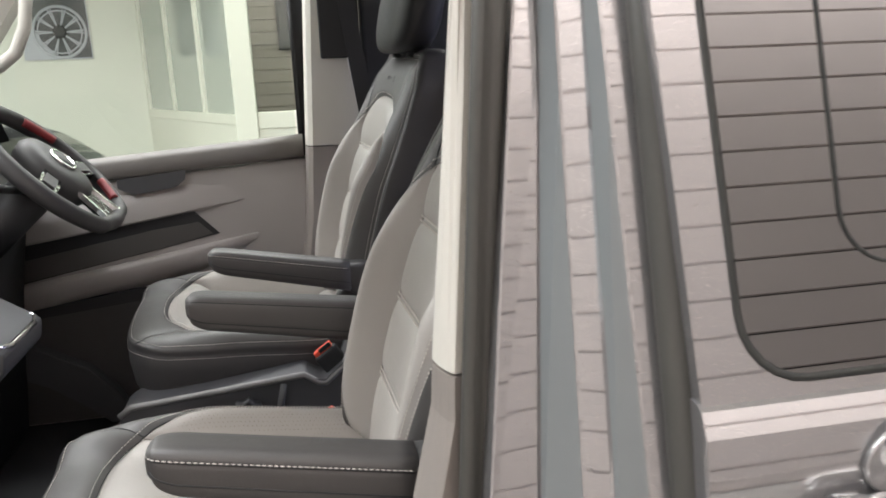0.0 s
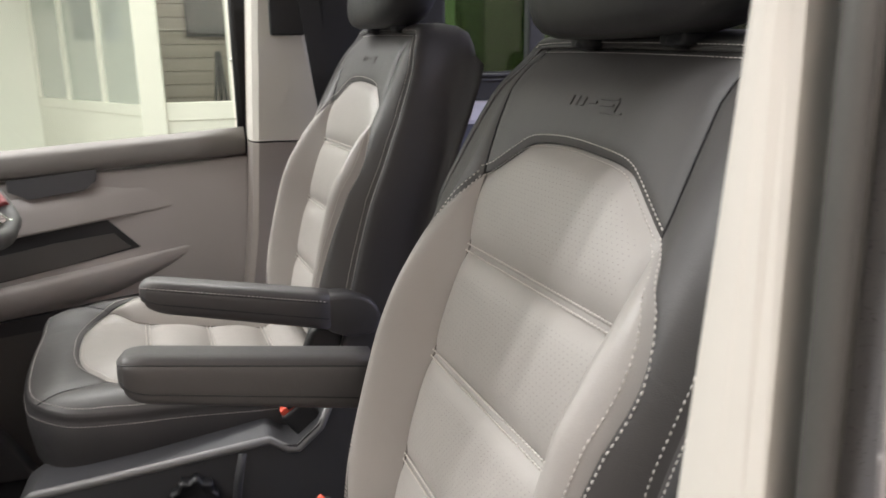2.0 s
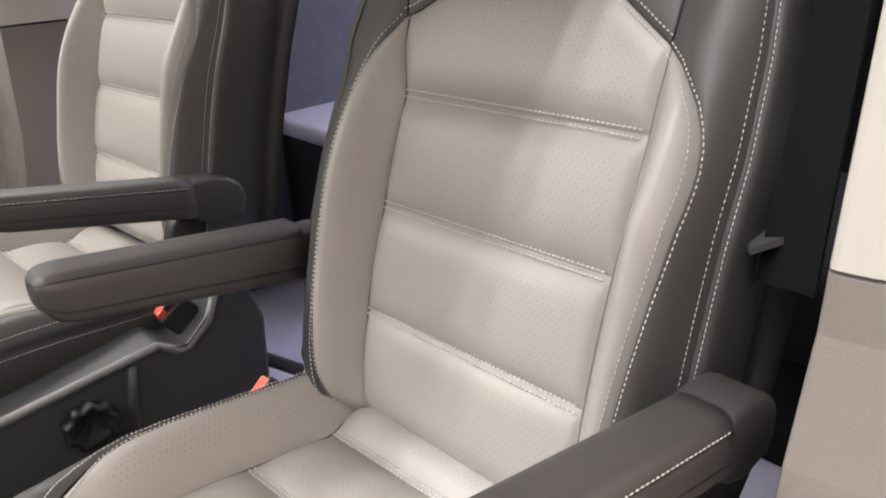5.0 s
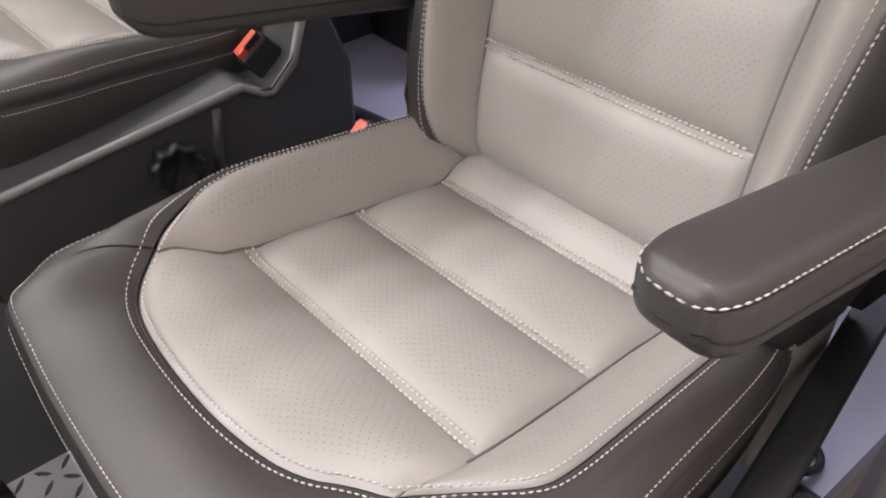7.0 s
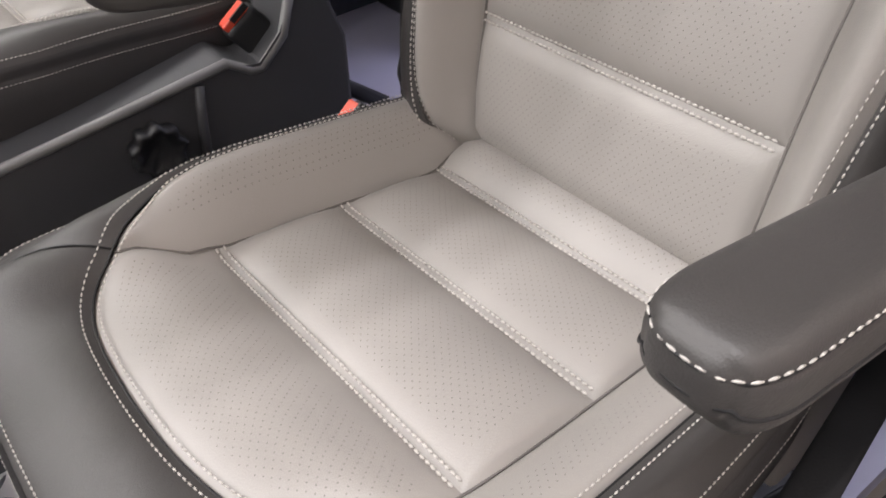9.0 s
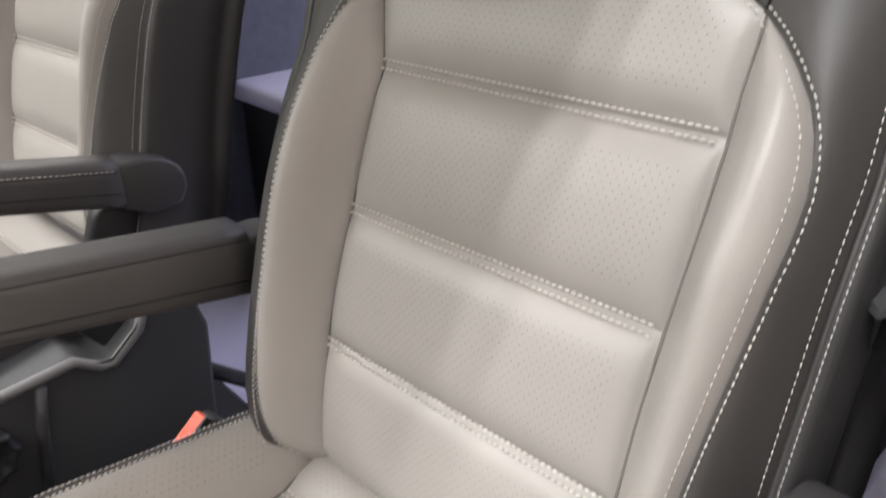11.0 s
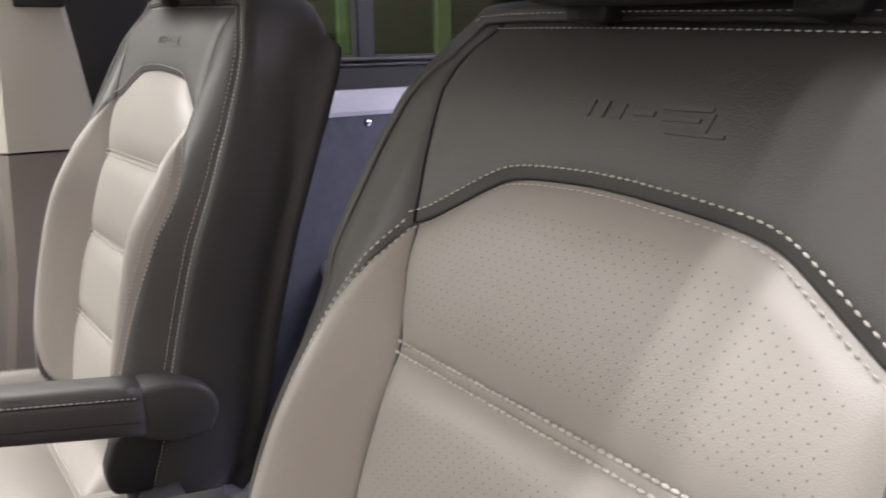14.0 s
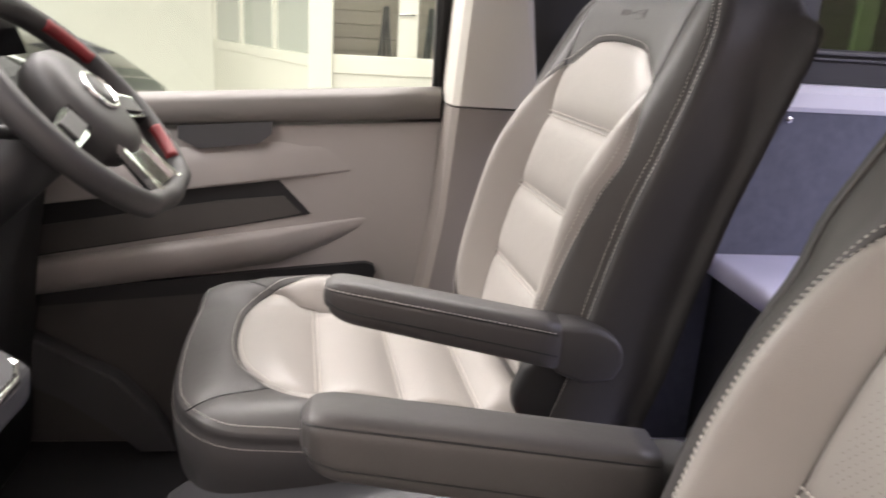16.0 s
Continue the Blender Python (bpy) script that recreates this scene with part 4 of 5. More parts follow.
for z in (1.418, 1.6, 1.8, 1.97):
    w = interp(z, ((1.418, 0.03), (1.66, -0.035), (1.97, -0.09)))
    up.append([(x if x < -0.1 else x + w, y, z) for x, y in [(a + 0.06 * (z - 1.42), b - 0.05 * (z - 1.42)) for a, b in ft]])
for z in (0.62, 1.0, 1.2, 1.414):
    k = 0.05 * (1 - smooth01((z - 0.95) / 0.4))
    dn.append([(x - k if x < -0.1 else x + 0.16, y, z) for x, y in ft])
part("upper_trim", loft(up), CREAM, fp, "cream upper pillar trim", False)
part("lower_trim", loft(dn), TAUPE, fp, "taupe lower pillar trim", False)
part("belt_cover", box(-0.105, -0.03, 1.925, 1.952, 1.655, 1.97, 0.004), BLACKPL, fp, "black belt height adjuster cover", False)
part("belt", prism([(0.0, 1.4), (-0.075, 1.97), (-0.03, 1.97), (0.045, 1.4)], "y", 1.90, 1.903), BLACKPL, fp, "black seat belt webbing", False)

# added blocker: keeps the bright showroom from showing through the door edge gap
solo("pillar_backing", prism([(-0.26, 0.3), (-0.26, 1.40), (-0.18, 1.41), (-0.18, 1.97), (0.02, 1.97), (0.02, 0.3)], "y", 2.125, 2.14), BLACKPL, "black backing added to close the gap behind the door edge", "pillar", "structure")
solo("sill_trim", prism([(-1.35, 0.985), (-1.05, 0.93), (-0.92, 0.85), (-0.84, 0.81), (-0.77, 0.73), (-0.72, 0.63), (-0.80, 0.63), (-0.85, 0.69), (-0.95, 0.76), (-1.1, 0.84), (-1.35, 0.89)], "y", 2.0, 2.045, 0.006), DARKPL, "dark grey plastic door sill trim", "trim", "structure")
RW = 2.06
rear = thing("wall_far", (0, 0, 0), "rear side wall lined in dark carpet with pale ledge and tinted window", "van side", kind="structure")
part("carpet_lining", box(0.165, 2.9, RW, RW + 0.06, 0.62, 1.432), CARPET, rear, "dark blue-grey carpet lining", False)
part("front_post", box(0.02, 0.34, RW - 0.03, RW + 0.06, 1.42, 1.97, 0.01), BLACKPL, rear, "black pillar lining", False)
led = []
for x in (0.165, 2.9):
    led.append([(x, RW + 0.08, 1.43), (x, RW - 0.004, 1.43), (x, RW - 0.008, 1.44), (x, RW - 0.004, 1.47), (x, RW + 0.006, 1.488), (x, RW + 0.08, 1.492)])
part("ledge", loft(led), PALEPL, rear, "pale grey plastic ledge", False)
part("window_frame", holed(rounded(0.25, 2.4, 1.49, 1.95, 0.03), rounded(0.30, 2.35, 1.565, 1.91, 0.03), RW + 0.02, RW + 0.06), BLACKPL, rear, "black window frame", False)
part("frame_ledge", box(0.30, 2.35, RW + 0.004, RW + 0.03, 1.553, 1.560, 0.002), DARKPL, rear, "narrow window ledge", False)
part("frame_ledge", box(0.30, 1.0, RW + 0.008, RW + 0.03, 1.541, 1.546, 0.002), DARKPL, rear, "narrow window ledge", False)
part("window_bar", box(0.585, 0.635, RW + 0.012, RW + 0.05, 1.545, 1.92, 0.006), BLACKPL, rear, "black window divider", False)
part("pane", box(0.29, 2.36, RW + 0.04, RW + 0.044, 1.55, 1.92), TINT, rear, "green-tinted window glass", False).visible_shadow = False
screw = loft([[(0.60 + r * math.cos(2 * math.pi * k / 16), RW - d, 1.412 + r * math.sin(2 * math.pi * k / 16)) for k in range(16)] for d, r in ((0.0, 0.008), (0.005, 0.008), (0.007, 0.005))])
part("screw", screw, CHROME, rear, "chrome screw head")

solo("wall_footwell", box(-1.55, -1.5, 0.24, mirror(0.24), 0.56, 1.45), material("footwell_felt", (0.034, 0.031, 0.029), 0.9, grain=700, bump=0.4, vary=0.3), "dark brown felt footwell lining", "wall", "structure")
solo("rocker", box(-1.5, -0.17, 2.062, 2.13, 0.3, 0.618), PAINT, "grey painted door sill", "sill", "structure")
# seat belt buckles between the chairs
for loc, yaw in (((-0.153, 1.022, 1.008), 4), ((-0.146, 1.305, 1.024), -6)):
    bk = thing("seat_belt_buckle", loc, "black seat belt buckle with a red release button", "seat belt buckle", "seat belt buckles")
    bk.rotation_euler = (0, radians(-36), radians(yaw))
    part("housing", box(-0.026, 0.026, -0.014, 0.014, -0.085, 0.034, 0.007, 3), BLACKPL, bk, "black plastic housing")
    button = box(-0.021, 0.021, -0.010, 0.010, 0.026, 0.043, 0.003)
    part("release_button", button, RED, bk, "red release button", False)
    part("slot", box(-0.006, 0.022, -0.0125, -0.0095, 0.036, 0.0445), BLACKPL, bk, "dark tongue slot", False)
    part("stalk", tube([(0, 0, -0.08), (0.02, 0, -0.16), (0.04, 0, -0.24)], 0.012, 8), BLACKPL, bk)
# near seat belt and its lower guide
belt = thing("seat_belt", (-0.03, 0.468, 1.0), "black seat belt webbing hanging beside the pillar", "seat belt")
part("webbing", loft([[(x, -0.012, z), (x + 0.005, -0.012, z), (x + 0.005, w, z), (x, w, z)] for x, w, z in ((0.050, 0.034, 0.30), (0.066, 0.019, 0.60), (0.085, 0.004, 0.94))]), BLACKCLOTH, belt, "", False)
part("guide", loft([[(0.028, 0.030, 0.330), (0.046, 0.044, 0.327), (0.10, 0.05, 0.333), (0.12, 0.02, 0.338), (0.06, 0.012, 0.336)], [(0.030, 0.030, 0.335), (0.047, 0.043, 0.333), (0.10, 0.049, 0.339), (0.119, 0.02, 0.344), (0.06, 0.013, 0.342)]]), DARKPL, belt, "dark plastic belt guide plate", False)
part("guide_block", box(0.055, 0.12, 0.010, 0.045, 0.292, 0.324, 0.008), DARKPL, belt, "dark plastic guide block")
# loose black cable on the rear floor
cab = thing("cable", (0.150, 0.552, 0.632), "short loop of black cable lying on the lilac floor", "cable")
part("loop", tube([(0.030 * math.cos(a), 0.026 * math.sin(a), 0.004 * math.sin(2 * a)) for a in [2.6 - 2 * math.pi * k / 28 for k in range(24)]] + [(-0.07, 0.004, 0.0), (-0.11, 0.010, 0.0)], 0.0058, 8), BLACKPL, cab)
# floor plate and plastic sheet between the chairs' feet
plate = thing("floor_plate", (-0.55, 0.90, 0.621), "bright tread plate with raised lozenges on the cab floor", "floor plate")
part("sheet", box(-0.14, 0.14, -0.24, 0.30, 0.0, 0.002), CHROMEDULL, plate, "dull metal sheet", False)
lozenge = loft([[(0.014 * c, 0.004 * d, 0.002) for c, d in ((-1, 0), (-0.4, -0.8), (0.4, -0.8), (1, 0), (0.4, 0.8), (-0.4, 0.8))], [(0.009 * c, 0.0022 * d, 0.0045) for c, d in ((-1, 0), (-0.4, -0.8), (0.4, -0.8), (1, 0), (0.4, 0.8), (-0.4, 0.8))]])
loz = mesh_of("lozenge", lozenge, DARKPL, False)
for i in range(9):
    for j in range(18):
        ob = new("lozenge", loz)
        ob.parent = plate
        ob.matrix_basis = pose(-0.125 + 0.031 * i, -0.225 + 0.03 * j, 0, 0, 0, 50 if (i + j) % 2 else -40)
film = thing("plastic_sheet", (-0.93, 1.20, 0.624), "crumpled dark clear plastic floor protector", "plastic sheet")
rows = []
for i in range(22):
    rows.append([Vector((-0.26 + 0.5 * i / 21 + 0.01 * math.sin(j * 0.9), -0.3 + 0.6 * j / 21, 0.004 + 0.016 * (0.5 + 0.5 * noise.noise(Vector((i * 0.35, j * 0.27, 3.0)))) + 0.01 * abs(noise.noise(Vector((i * 0.9, j * 0.8, 7.0)))))) for j in range(22)])
part("film", loft(rows, False, False), GLOSSBLACK, film, "glossy crumpled film")
# dark single chair in the rear cabin behind the near chair
rc = thing("rear_chair", (0.85, 0.78, 0.62), "black single rear chair with high backrest", "car seat")
part("cushion", box(-0.30, 0.22, -0.2, 0.2, 0.26, 0.44, 0.05, 4), BLACKCLOTH, rc)
bk = box(0.16, 0.30, -0.2, 0.2, 0.38, 1.05, 0.05, 4)
bmesh.ops.transform(bk, matrix=Matrix.Rotation(radians(8), 4, "Y"), verts=bk.verts)
part("backrest", bk, BLACKCLOTH, rc)
part("pedestal", box(-0.22, 0.2, -0.16, 0.16, 0.0, 0.27, 0.02), BLACKCLOTH, rc)
# rear bench block
bench = thing("rear_cabinet", (0.46, 1.66, 0.62), "low cabinet with a pale lilac padded top", "cabinet")
part("body", box(0.02, 0.75, 0.03, 0.40, 0.0, 0.43, 0.01), BLACKPL, bench, "black body", False)
part("padded_top", box(0.0, 0.78, 0.0, 0.42, 0.43, 0.48, 0.022, 4), LILAC, bench, "pale lilac padded top")

# rear bench seat with headrests
# the lilac vinyl again, darkened for the dimmer light at the bench
DIMLILAC = material("dimmed_lilac_vinyl", (0.27, 0.26, 0.33), 0.5, grain=300, bump=0.05)
rb = thing("rear_bench", (1.62, 1.55, 0.62), "pale lilac rear seat with black headrests", "car seat")
part("cushion", box(-0.55, 0.0, -0.62, 0.40, 0.28, 0.46, 0.05, 4), DIMLILAC, rb, "pale lilac cushion")
bk = box(-0.02, 0.13, -0.62, 0.40, 0.42, 1.055, 0.045, 4)
bmesh.ops.transform(bk, matrix=Matrix.Rotation(radians(10), 4, "Y"), verts=bk.verts)
part("backrest", bk, DIMLILAC, rb, "pale lilac backrest")
for y in (-0.36, 0.16):
    hr = box(0.17, 0.27, y - 0.16, y + 0.16, 1.065, 1.26, 0.045, 4)
    part("headrest", hr, BLACKPL, rb, "black headrest")
    part("post", tube([(0.19, y, 1.02), (0.21, y, 1.15)], 0.02, 8), BLACKPL, rb)
# steering wheel
whl = thing("steering_wheel", (-0.725, 1.6, 1.432), "black leather steering wheel with chrome lower spoke and red inserts", "steering wheel")
A, B = Vector((0, 1, 0)), Vector((0.67, 0, -0.742))
N = Vector((0.742, 0, 0.67))
ring = lambda r, a, d=0.0: A * (r * math.sin(a)) + B * (r * math.cos(a)) + N * d
HUBPL = material("hub_plastic", (0.058, 0.056, 0.055), 0.5, grain=500, bump=0.15)
flat = lambda a: 0.182 - 0.014 * smooth01((math.cos(a) - 0.86) / 0.12)


def rim_arc(a0, a1, n, r, grow=0.0):
    """A length of the wheel's rim: a tube of slightly flattened section."""
    rings = []
    for k in range(n + 1):
        a = lerp(a0, a1, k / n)
        out = (A * math.sin(a) + B * math.cos(a)).normalized()
        c = ring(flat(a), a)
        rings.append([c + out * (r * 0.86 + grow) * math.cos(2 * math.pi * j / 14) + N * (r + grow) * math.sin(2 * math.pi * j / 14) for j in range(14)])
    return rings


part("rim", loft(rim_arc(0, 2 * math.pi, 72, 0.0195), False), DARKHIDE, whl, "black leather rim")
for a0, a1 in ((0.72, 1.12), (1.95, 2.45)):
    part("red_insert", tube([ring(flat(a) - 0.0105, a, 0.0085) for a in [lerp(a0, a1, k / 12) for k in range(13)]], 0.0105, 10), REDSTITCH, whl, "dark red perforated leather insert")
hub = []
for r, d in ((0.062, -0.05), (0.084, -0.022), (0.088, 0.004), (0.078, 0.022), (0.052, 0.030), (0.02, 0.032)):
    line = []
    for k in range(40):
        a = 2 * math.pi * k / 40
        c = math.cos(a)
        line.append(ring(r * (1 + 0.10 * math.cos(2 * a) - 0.08 * max(0.0, -c)), a, d))
    hub.append(line)
part("hub", loft(hub), HUBPL, whl, "grey airbag hub")
part("badge", loft([[ring(r, 2 * math.pi * k / 32, d) for k in range(32)] for r, d in ((0.031, 0.028), (0.033, 0.036), (0.029, 0.038), (0.027, 0.034), (0.01, 0.033))]), CHROME, whl, "round chrome badge ring")
part("badge_face", loft([[ring(r, 2 * math.pi * k / 32, d) for k in range(32)] for r, d in ((0.0262, 0.033), (0.0262, 0.0362), (0.005, 0.037))]), HUBPL, whl, "grey badge face")
for a in (math.radians(78), math.radians(282)):
    e = 1 if a < math.pi else -1
    part("spoke", loft([[ring(rr, a + w * e, d) for w, d in ((-0.30 * g, -0.008), (-0.30 * g, 0.012), (0.26 * g, 0.014), (0.26 * g, -0.008))] for rr, g in ((0.070, 1.0), (0.115, 0.72), (0.172, 0.40))]), GLOSSBLACK, whl, "gloss black spoke with buttons", False)
    part("button_panel", loft([[ring(rr, a + w * e, 0.0165) for w in (-0.16 * g, 0.14 * g)] + [ring(rr, a + w * e, 0.012) for w in (0.14 * g, -0.16 * g)] for rr, g in ((0.092, 1.0), (0.15, 0.62))]), HUBPL, whl, "grey button field", False)
part("lower_spoke", loft([[ring(rr, w, d) for w, d in ((-0.36 * g, -0.004), (-0.36 * g, 0.010), (0.36 * g, 0.010), (0.36 * g, -0.004))] for rr, g in ((0.075, 1.3), (0.12, 1.0), (0.158, 0.92))]), GLOSSBLACK, whl, "gloss black lower spoke", False)
for e in (-1, 1):
    part("chrome_spoke", loft([[ring(rr, e * (w + dw), d) for dw, d in ((-tw, 0.004), (-tw, 0.0145), (tw, 0.0145), (tw, 0.004))] for rr, w, tw in ((0.078, 0.56, 0.05), (0.11, 0.42, 0.045), (0.140, 0.33, 0.045), (0.166, 0.30, 0.06))]), CHROME, whl, "chrome lower spoke", False)
part("chrome_base", loft([[ring(0.160 + dr, lerp(-0.34, 0.34, k / 10), d) for dr, d in ((0.0, 0.006), (0.0, 0.0165), (0.011, 0.019), (0.013, 0.006))] for k in range(11)]), CHROME, whl, "chrome bridge on the lower rim", False)
for e in (-1, 1):
    part("stalk", tube([-N * 0.06, A * (e * 0.10) - N * 0.06 - B * 0.02, A * (e * 0.175) - N * 0.05 - B * 0.03], 0.009, 8), BLACKPL, whl, "black column stalk")
part("column", tube([-N * 0.04, -N * 0.35], 0.05, 14), BLACKPL, whl, "black column shroud")

# dashboard
dash = thing("dashboard", (-0.75, MIDY, 0.62), "black plastic dashboard with grey centre console", "dashboard", kind="structure")
prof = [(-0.55, 0.0), (-0.55, 0.86), (-0.3, 0.88), (-0.20, 0.82), (-0.17, 0.70), (-0.22, 0.5), (-0.28, 0.0)]
part("body", prism(prof, "y", -0.85, 0.85, 0.02), BLACKPL, dash, "black dashboard body", False)
hood = []
for y, g in ((0.20, 0.55), (0.23, 0.9), (0.30, 1.0), (0.55, 1.0), (0.62, 0.9), (0.65, 0.55)):
    hood.append([(x, y, 0.80 + (z - 0.80) * g) for x, z in ((-0.32, 0.80), (-0.33, 0.90), (-0.29, 0.945), (-0.20, 0.955), (-0.135, 0.935), (-0.13, 0.92), (-0.19, 0.90), (-0.21, 0.80))])
part("instrument_hood", loft(hood), BLACKPL, dash, "black instrument hood")
con = [(-0.25, 0.30), (-0.04, 0.44), (0.06, 0.535), (0.065, 0.57), (0.055, 0.58), (-0.02, 0.63), (-0.25, 0.72)]
part("console", prism(con, "y", -0.10, 0.10, 0.015), DARKPL, dash, "grey gear console", False)
part("console_trim", tube([(-0.06, 0.098, 0.62), (0.052, 0.09, 0.578), (0.062, 0.06, 0.573), (0.062, -0.06, 0.573), (0.052, -0.09, 0.578), (-0.06, -0.098, 0.62)], 0.006, 8), CHROME, dash, "silver console trim")

# grab handle on the far windscreen post
grab = thing("grab_handle", (-0.86, 1.95, 1.74), "pale grey grab handle on the windscreen pillar", "grab handle")
part("bar", tube([(0.05, 0.03, 0.12), (0.03, 0.0, 0.09), (0.02, -0.01, 0.02), (-0.01, -0.01, -0.04), (-0.06, 0.0, -0.075), (-0.12, 0.03, -0.09)], 0.016, 12), CREAM, grab, "pale grey moulded bar")
ap = thing("a_pillar", (0, 0, 0), "cream trimmed windscreen pillar", "pillar", kind="structure")
part("trim", loft([[(x, y, z), (x + 0.05, y + 0.02, z), (x + 0.05, y + 0.09, z), (x, y + 0.09, z)] for x, y, z in ((-1.35, 2.02, 1.30), (-1.05, 1.99, 1.66), (-0.80, 1.93, 1.97))]), CREAM, ap, "cream pillar trim", False)

nap = thing("a_pillar", (0, 0, 0), "near windscreen pillar", "pillar", kind="structure")
part("trim", loft([[(x, y, z), (x + 0.06, y, z), (x + 0.06, y + 0.07, z), (x, y + 0.07, z)] for x, y, z in ((-1.38, 0.29, 1.30), (-1.08, 0.32, 1.66), (-0.83, 0.36, 1.97))]), CREAM, nap, "cream pillar trim", False)
od = thing("door_2", (-1.15, 0.27, 0), "grey painted front door standing wide open", "van door", kind="structure")
od.rotation_euler = (0, 0, radians(-78))
part("skin", prism([(0.0, 0.55), (1.0, 0.55), (1.02, 1.38), (0.0, 1.36)], "y", -0.045, -0.03), PAINT, od, "glossy grey outer skin", False)
part("lining", prism([(0.02, 0.57), (0.98, 0.57), (1.0, 1.36), (0.02, 1.34)], "y", -0.029, 0.04, 0.01), GREYPL, od, "taupe grey lining", False)
part("window_frame", prism([(1.0, 1.37), (1.05, 1.38), (1.0, 1.93), (0.4, 1.95), (0.36, 1.90), (0.94, 1.88)], "y", -0.03, 0.0), BLACKPL, od, "black window frame", False)
# parked black car beyond the far window
car = thing("car", (-3.24, 4.0, 0), "glossy black hatchback parked on the showroom floor", "car")
secs = []
for x, w, z0, zs, zr, wr in ((-2.15, 0.70, 0.45, 0.62, 0.64, 0.6), (-2.0, 0.84, 0.30, 0.78, 0.82, 0.7), (-1.2, 0.88, 0.22, 0.92, 0.98, 0.72), (-0.6, 0.89, 0.2, 0.98, 1.22, 0.66), (0.0, 0.90, 0.2, 1.0, 1.47, 0.62), (0.8, 0.90, 0.2, 1.02, 1.48, 0.62), (1.2, 0.90, 0.2, 1.03, 1.46, 0.62), (1.5, 0.89, 0.22, 1.03, 1.42, 0.60), (1.72, 0.87, 0.26, 1.02, 1.34, 0.58), (1.90, 0.84, 0.30, 0.98, 1.21, 0.57), (2.04, 0.80, 0.38, 0.92, 1.04, 0.54), (2.12, 0.74, 0.48, 0.75, 0.82, 0.5)):
    half_sec = [(0.0, z0), (w * 0.9, z0), (w, z0 + 0.12), (w, (z0 + zs) / 2), (w * 0.97, zs), (lerp(w, wr, 0.6), lerp(zs, zr, 0.6)), (wr, lerp(zs, zr, 0.93)), (wr * 0.8, zr), (0.0, zr)]
    secs.append([(x, -y, z) for y, z in half_sec[:-1]] + [(x, y, z) for y, z in reversed(half_sec[1:])])
part("body", loft(secs), GLOSSBLACK, car, "glossy black bodywork")
for y in (-0.80, 0.80):
    part("side_window", prism([(-0.5, 1.04), (0.05, 1.36), (1.2, 1.38), (1.6, 1.08)], "y", y - 0.09 if y < 0 else y - 0.02, y + 0.02 if y < 0 else y + 0.09), PRIVACY, car, "dark side glass", False)
    part("tail_light", box(2.0, 2.1, y - 0.14 * (y > 0) * 0 - 0.10, y + 0.04, 0.86, 1.0, 0.02), RED, car, "red tail light", False)
    for x in (-1.3, 1.25):
        wh = part("wheel", loft([[(x + r * math.cos(2 * math.pi * k / 28), y + d, 0.32 + r * math.sin(2 * math.pi * k / 28)) for k in range(28)] for d, r in ((-0.1, 0.26), (-0.11, 0.31), (0.1, 0.32), (0.115, 0.28), (0.10, 0.21), (0.09, 0.05))]), RUBBER, car, "black tyre")
        part("rim", loft([[(x + r * math.cos(2 * math.pi * k / 20), y + d * (1 if y > 0 else -1), 0.32 + r * math.sin(2 * math.pi * k / 20)) for k in range(20)] for d, r in ((0.10, 0.2), (0.118, 0.2), (0.118, 0.03))]), CHROMEDULL, wh, "grey alloy rim")
part("rear_window", prism([(-0.5, 1.08), (0.5, 1.08), (0.44, 1.36), (-0.44, 1.36)], "x", 1.46, 1.50), PRIVACY, car, "dark rear glass", False)
part("chrome_strip", box(2.09, 2.13, -0.5, 0.5, 0.9, 0.93, 0.004), CHROME, car, "chrome strip", False)

# ---- showroom ----
solo("ground", box(-14, 14, -4.2, 14, -0.06, 0.0), FLOORTILE, "pale grey showroom floor", "floor", "structure")
solo("showroom_ceiling", box(-14, 14, -4.2, 14, 3.4, 3.5), WHITEWALL, "white showroom ceiling", "ceiling", "structure")
solo("wall_north", box(-14, -0.9, 9.0, 9.1, 0, 3.4), WHITEWALL, "plain white showroom wall", "wall", "structure")
solo("wall_west", box(-14.1, -14, -4.2, 14, 0, 3.4), WHITEWALL, "plain white showroom wall", "wall", "structure")
solo("wall_east", box(14, 14.1, -4.2, 14, 0, 3.4), WHITEWALL, "plain white showroom wall", "wall", "structure")


def clad(name, y, face, x0, x1, mat, label):
    wall = thing(name, (0, 0, 0), label, "wall", kind="structure")
    part("backing", box(x0, x1, y - 0.05 if face > 0 else y, y if face > 0 else y + 0.05, 0, 3.4), BLACKPL, wall, "dark backing behind the boards", False)
    b = prism([(0, 0), (0, 0.138), (0.006, 0.145), (0.018, 0.145), (0.018, 0.007), (0.012, 0)], "x", x0, x1)
    me = mesh_of("board", b, mat, False)
    for k in range(23):
        ob = new("board", me)
        ob.parent = wall
        ob.matrix_basis = Matrix.Translation((0, y, 0.005 + 0.15 * k)) if face > 0 else pose(x0 + x1, y, 0.005 + 0.15 * k, 0, 0, 180)
    return wall


# out of view and made up, so that the jamb mirrors plain blue-grey
solo("wall_south_plain", box(-14, -2.3, -2.06, -2.0, 0, 3.4), material("blue_grey_wall", (0.36, 0.40, 0.42), 0.7, grain=60, bump=0.1, vary=0.04, stain=1), "unseen blue-grey wall added for the jamb to reflect", "wall", "structure")
clad("wall_south", -2.0, 1, -2.29, 14, PALEBOARD, "pale horizontal timber cladding wall")
clad("wall_office", 9.6, -1, -0.89, 12, BOARD, "brown horizontal timber cladding wall")

# glazed office partition: a corner post, a run back to the white wall and a run with a door
CX, CY = -0.62, 6.5
office = thing("office_partition", (CX, CY, 0), "white framed glazed office partition with door", "partition", kind="structure")
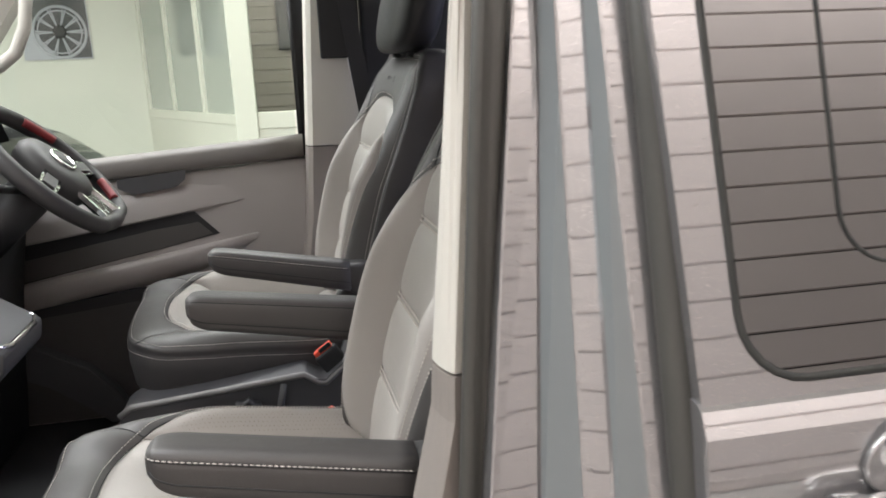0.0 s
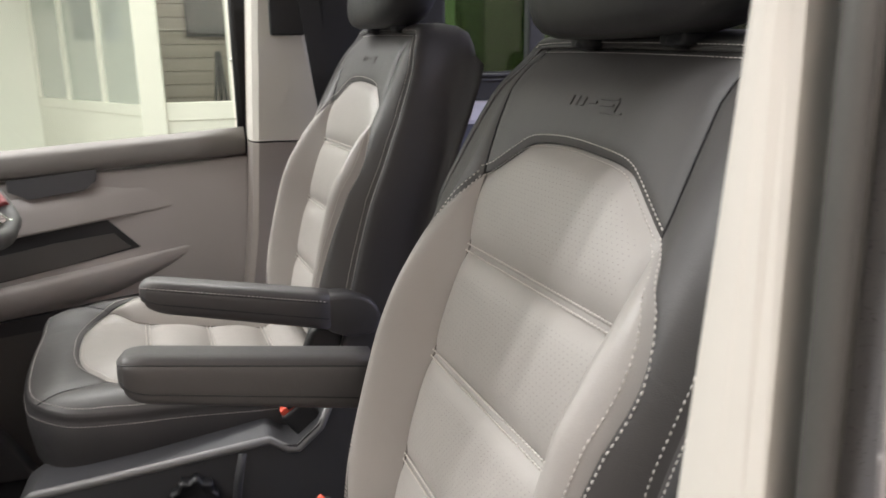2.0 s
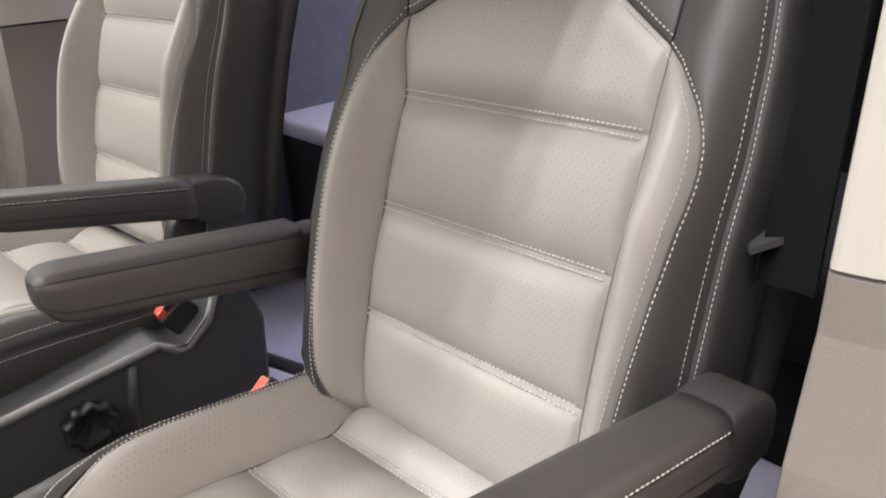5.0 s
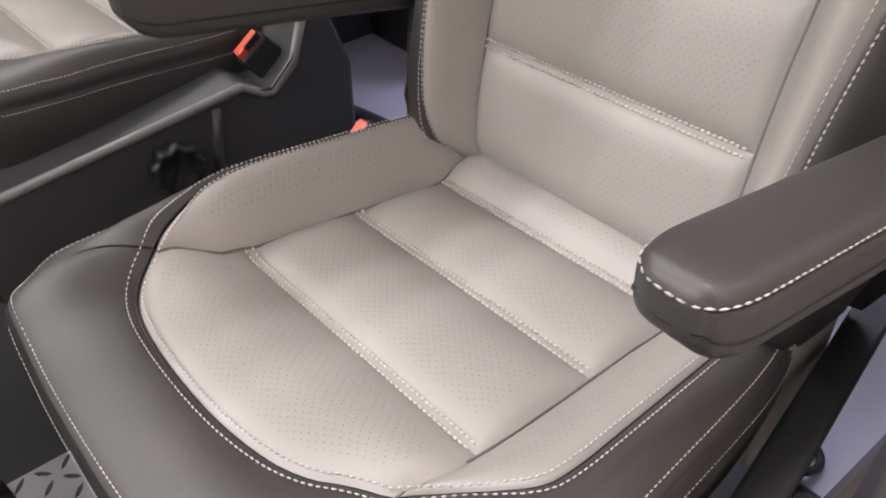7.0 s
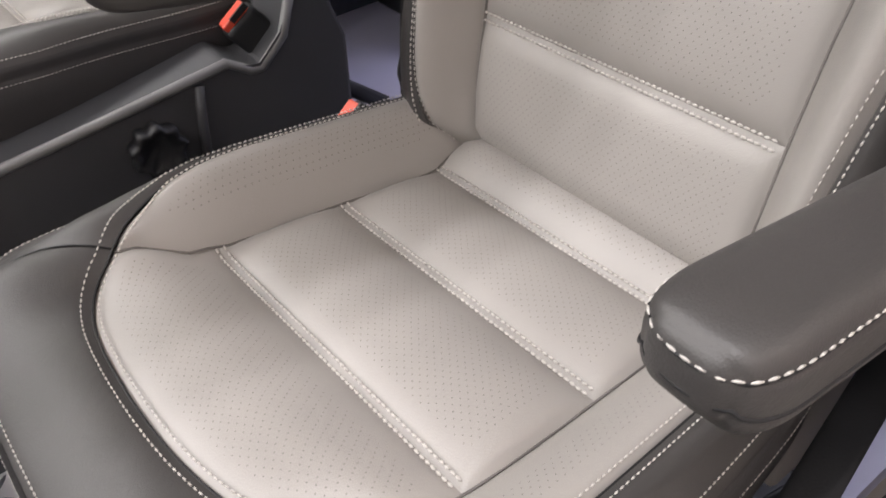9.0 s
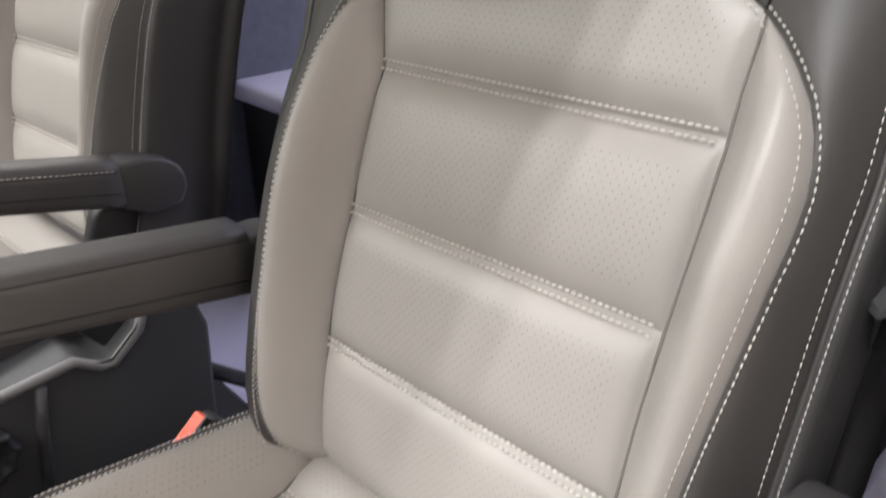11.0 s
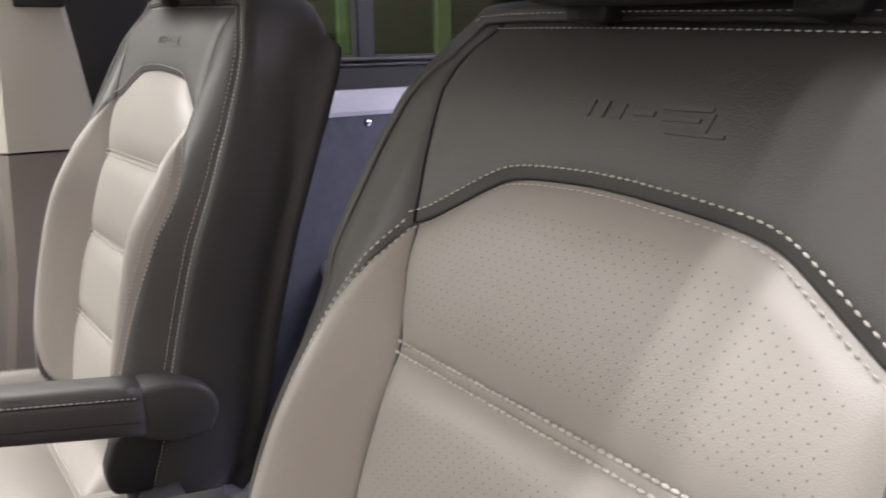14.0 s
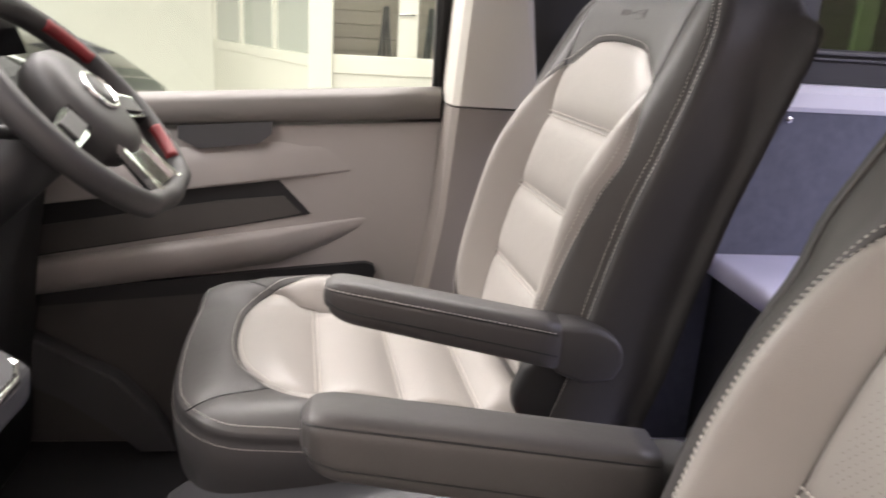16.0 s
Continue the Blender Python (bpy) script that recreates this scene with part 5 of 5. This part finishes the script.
part("corner_post", box(-0.09, 0.09, -0.09, 0.09, 0, 3.4, 0.006), WHITEFRAME, office, "white corner post", False)
part("low_panel", box(0.09, 6.0, -0.03, 0.03, 0.1, 1.16), WHITEFRAME, office, "white lower panel", False)
part("plinth", box(0.09, 6.0, -0.04, 0.04, 0.0, 0.1), WHITEFRAME, office, "", False)
part("sill_rail", box(0.09, 6.0, -0.05, 0.05, 1.16, 1.30, 0.006), WHITEFRAME, office, "white sill rail", False)
for x in (0.66, 1.5, 2.4, 3.4, 4.4):
    part("mullion", box(x - 0.075, x + 0.075, -0.045, 0.045, 1.30, 3.4, 0.005), WHITEFRAME, office, "white mullion", False)
part("pane", box(0.09, 6.0, -0.005, 0.005, 1.30, 3.4), GLASS, office, "partition glazing", False)
part("door_handle", tube([(0.60, -0.05, 1.62), (0.60, -0.09, 1.62), (0.70, -0.09, 1.62)], 0.012, 8), CHROME, office, "chrome lever handle")
run = thing("office_partition", (CX, CY, 0), "white framed glazed partition running back to the wall", "partition", kind="structure")
run.rotation_euler = (0, 0, math.atan2(2.5, -1.22))
part("low_panel", box(0.09, 2.78, -0.03, 0.03, 0.0, 1.19), WHITEFRAME, run, "pale lower panel", False)
part("sill_rail", box(0.09, 2.78, -0.04, 0.04, 1.19, 1.28, 0.005), WHITEFRAME, run, "white sill rail", False)
for x in (0.95, 1.85, 2.74):
    part("mullion", box(x - 0.03, x + 0.03, -0.035, 0.035, 1.28, 3.4, 0.004), WHITEFRAME, run, "white mullion", False)
# this run's pane is opaque, with its pale reflection painted in
part("pane", box(0.09, 2.78, -0.004, 0.004, 1.28, 3.4), REFLECTPANE, run, "partition glazing", False)
# pictures on the office wall
for x, z in ((-0.12, 2.25), (0.95, 2.3)):
    pic = thing("picture_frame", (x, 9.57, z), "dark framed picture on the timber wall", "picture", "office pictures")
    part("frame", holed(rounded(-0.24, 0.24, -0.36, 0.36, 0.01), rounded(-0.20, 0.20, -0.32, 0.32, 0.008), -0.03, 0.0), BLACKPL, pic, "black frame", False)
    part("print", box(-0.20, 0.20, -0.012, -0.006, -0.32, 0.32), DARKPL, pic, "dark plain print", False)
# folding easels standing by the wall
for x in (-0.05, 0.45):
    es = thing("easel", (x, 9.0, 0), "dark wooden folding easel", "easel", "easels")
    for a, b in (((-0.16, 0, 0), (0.0, 0.05, 1.72)), ((0.16, 0, 0), (0.02, 0.05, 1.72)), ((0.0, 0.3, 0), (0.01, 0.06, 1.6))):
        part("leg", tube([a, b], 0.02, 6), BLACKPL, es)
    part("crossbar", tube([(-0.12, 0.0, 0.75), (0.12, 0.0, 0.75)], 0.014, 6), BLACKPL, es)
# poster on the white wall: a wheel seen close, in plain shapes
post = thing("poster", (-2.62, 8.985, 2.42), "black and white poster of a car wheel", "poster")
part("sheet", box(-0.46, 0.245, -0.01, 0.0, -0.56, 0.9), PALEPL, post, "white poster sheet", False)
part("dark_field", prism([(-0.10, -0.545), (0.235, -0.545), (0.235, 0.88), (-0.44, 0.88), (-0.44, 0.05), (-0.36, -0.16), (-0.27, -0.34)], "y", -0.014, -0.0105), DARKPL, post, "dark printed area", False)
WX, WZ = -0.06, -0.27
for r, w in ((0.27, 0.016), (0.225, 0.008)):
    part("wheel_ring", tube([(WX + r * math.cos(a), -0.014, WZ + r * math.sin(a)) for a in [2 * math.pi * k / 40 for k in range(40)]], w, 6, closed=True), PALEPL, post, "printed pale wheel ring")
for k in range(10):
    a = 2 * math.pi * k / 10
    for e in (-0.06, 0.06):
        part("spoke", tube([(WX + 0.07 * math.cos(a), -0.014, WZ + 0.07 * math.sin(a)), (WX + 0.25 * math.cos(a + e), -0.014, WZ + 0.25 * math.sin(a + e))], 0.009, 5), PALEPL, post)
part("wheel_hub", loft([[(WX + r * math.cos(2 * math.pi * k / 24), y, WZ + r * math.sin(2 * math.pi * k / 24)) for k in range(24)] for y, r in ((-0.011, 0.07), (-0.024, 0.07), (-0.026, 0.05))]), BLACKPL, post, "printed wheel hub")
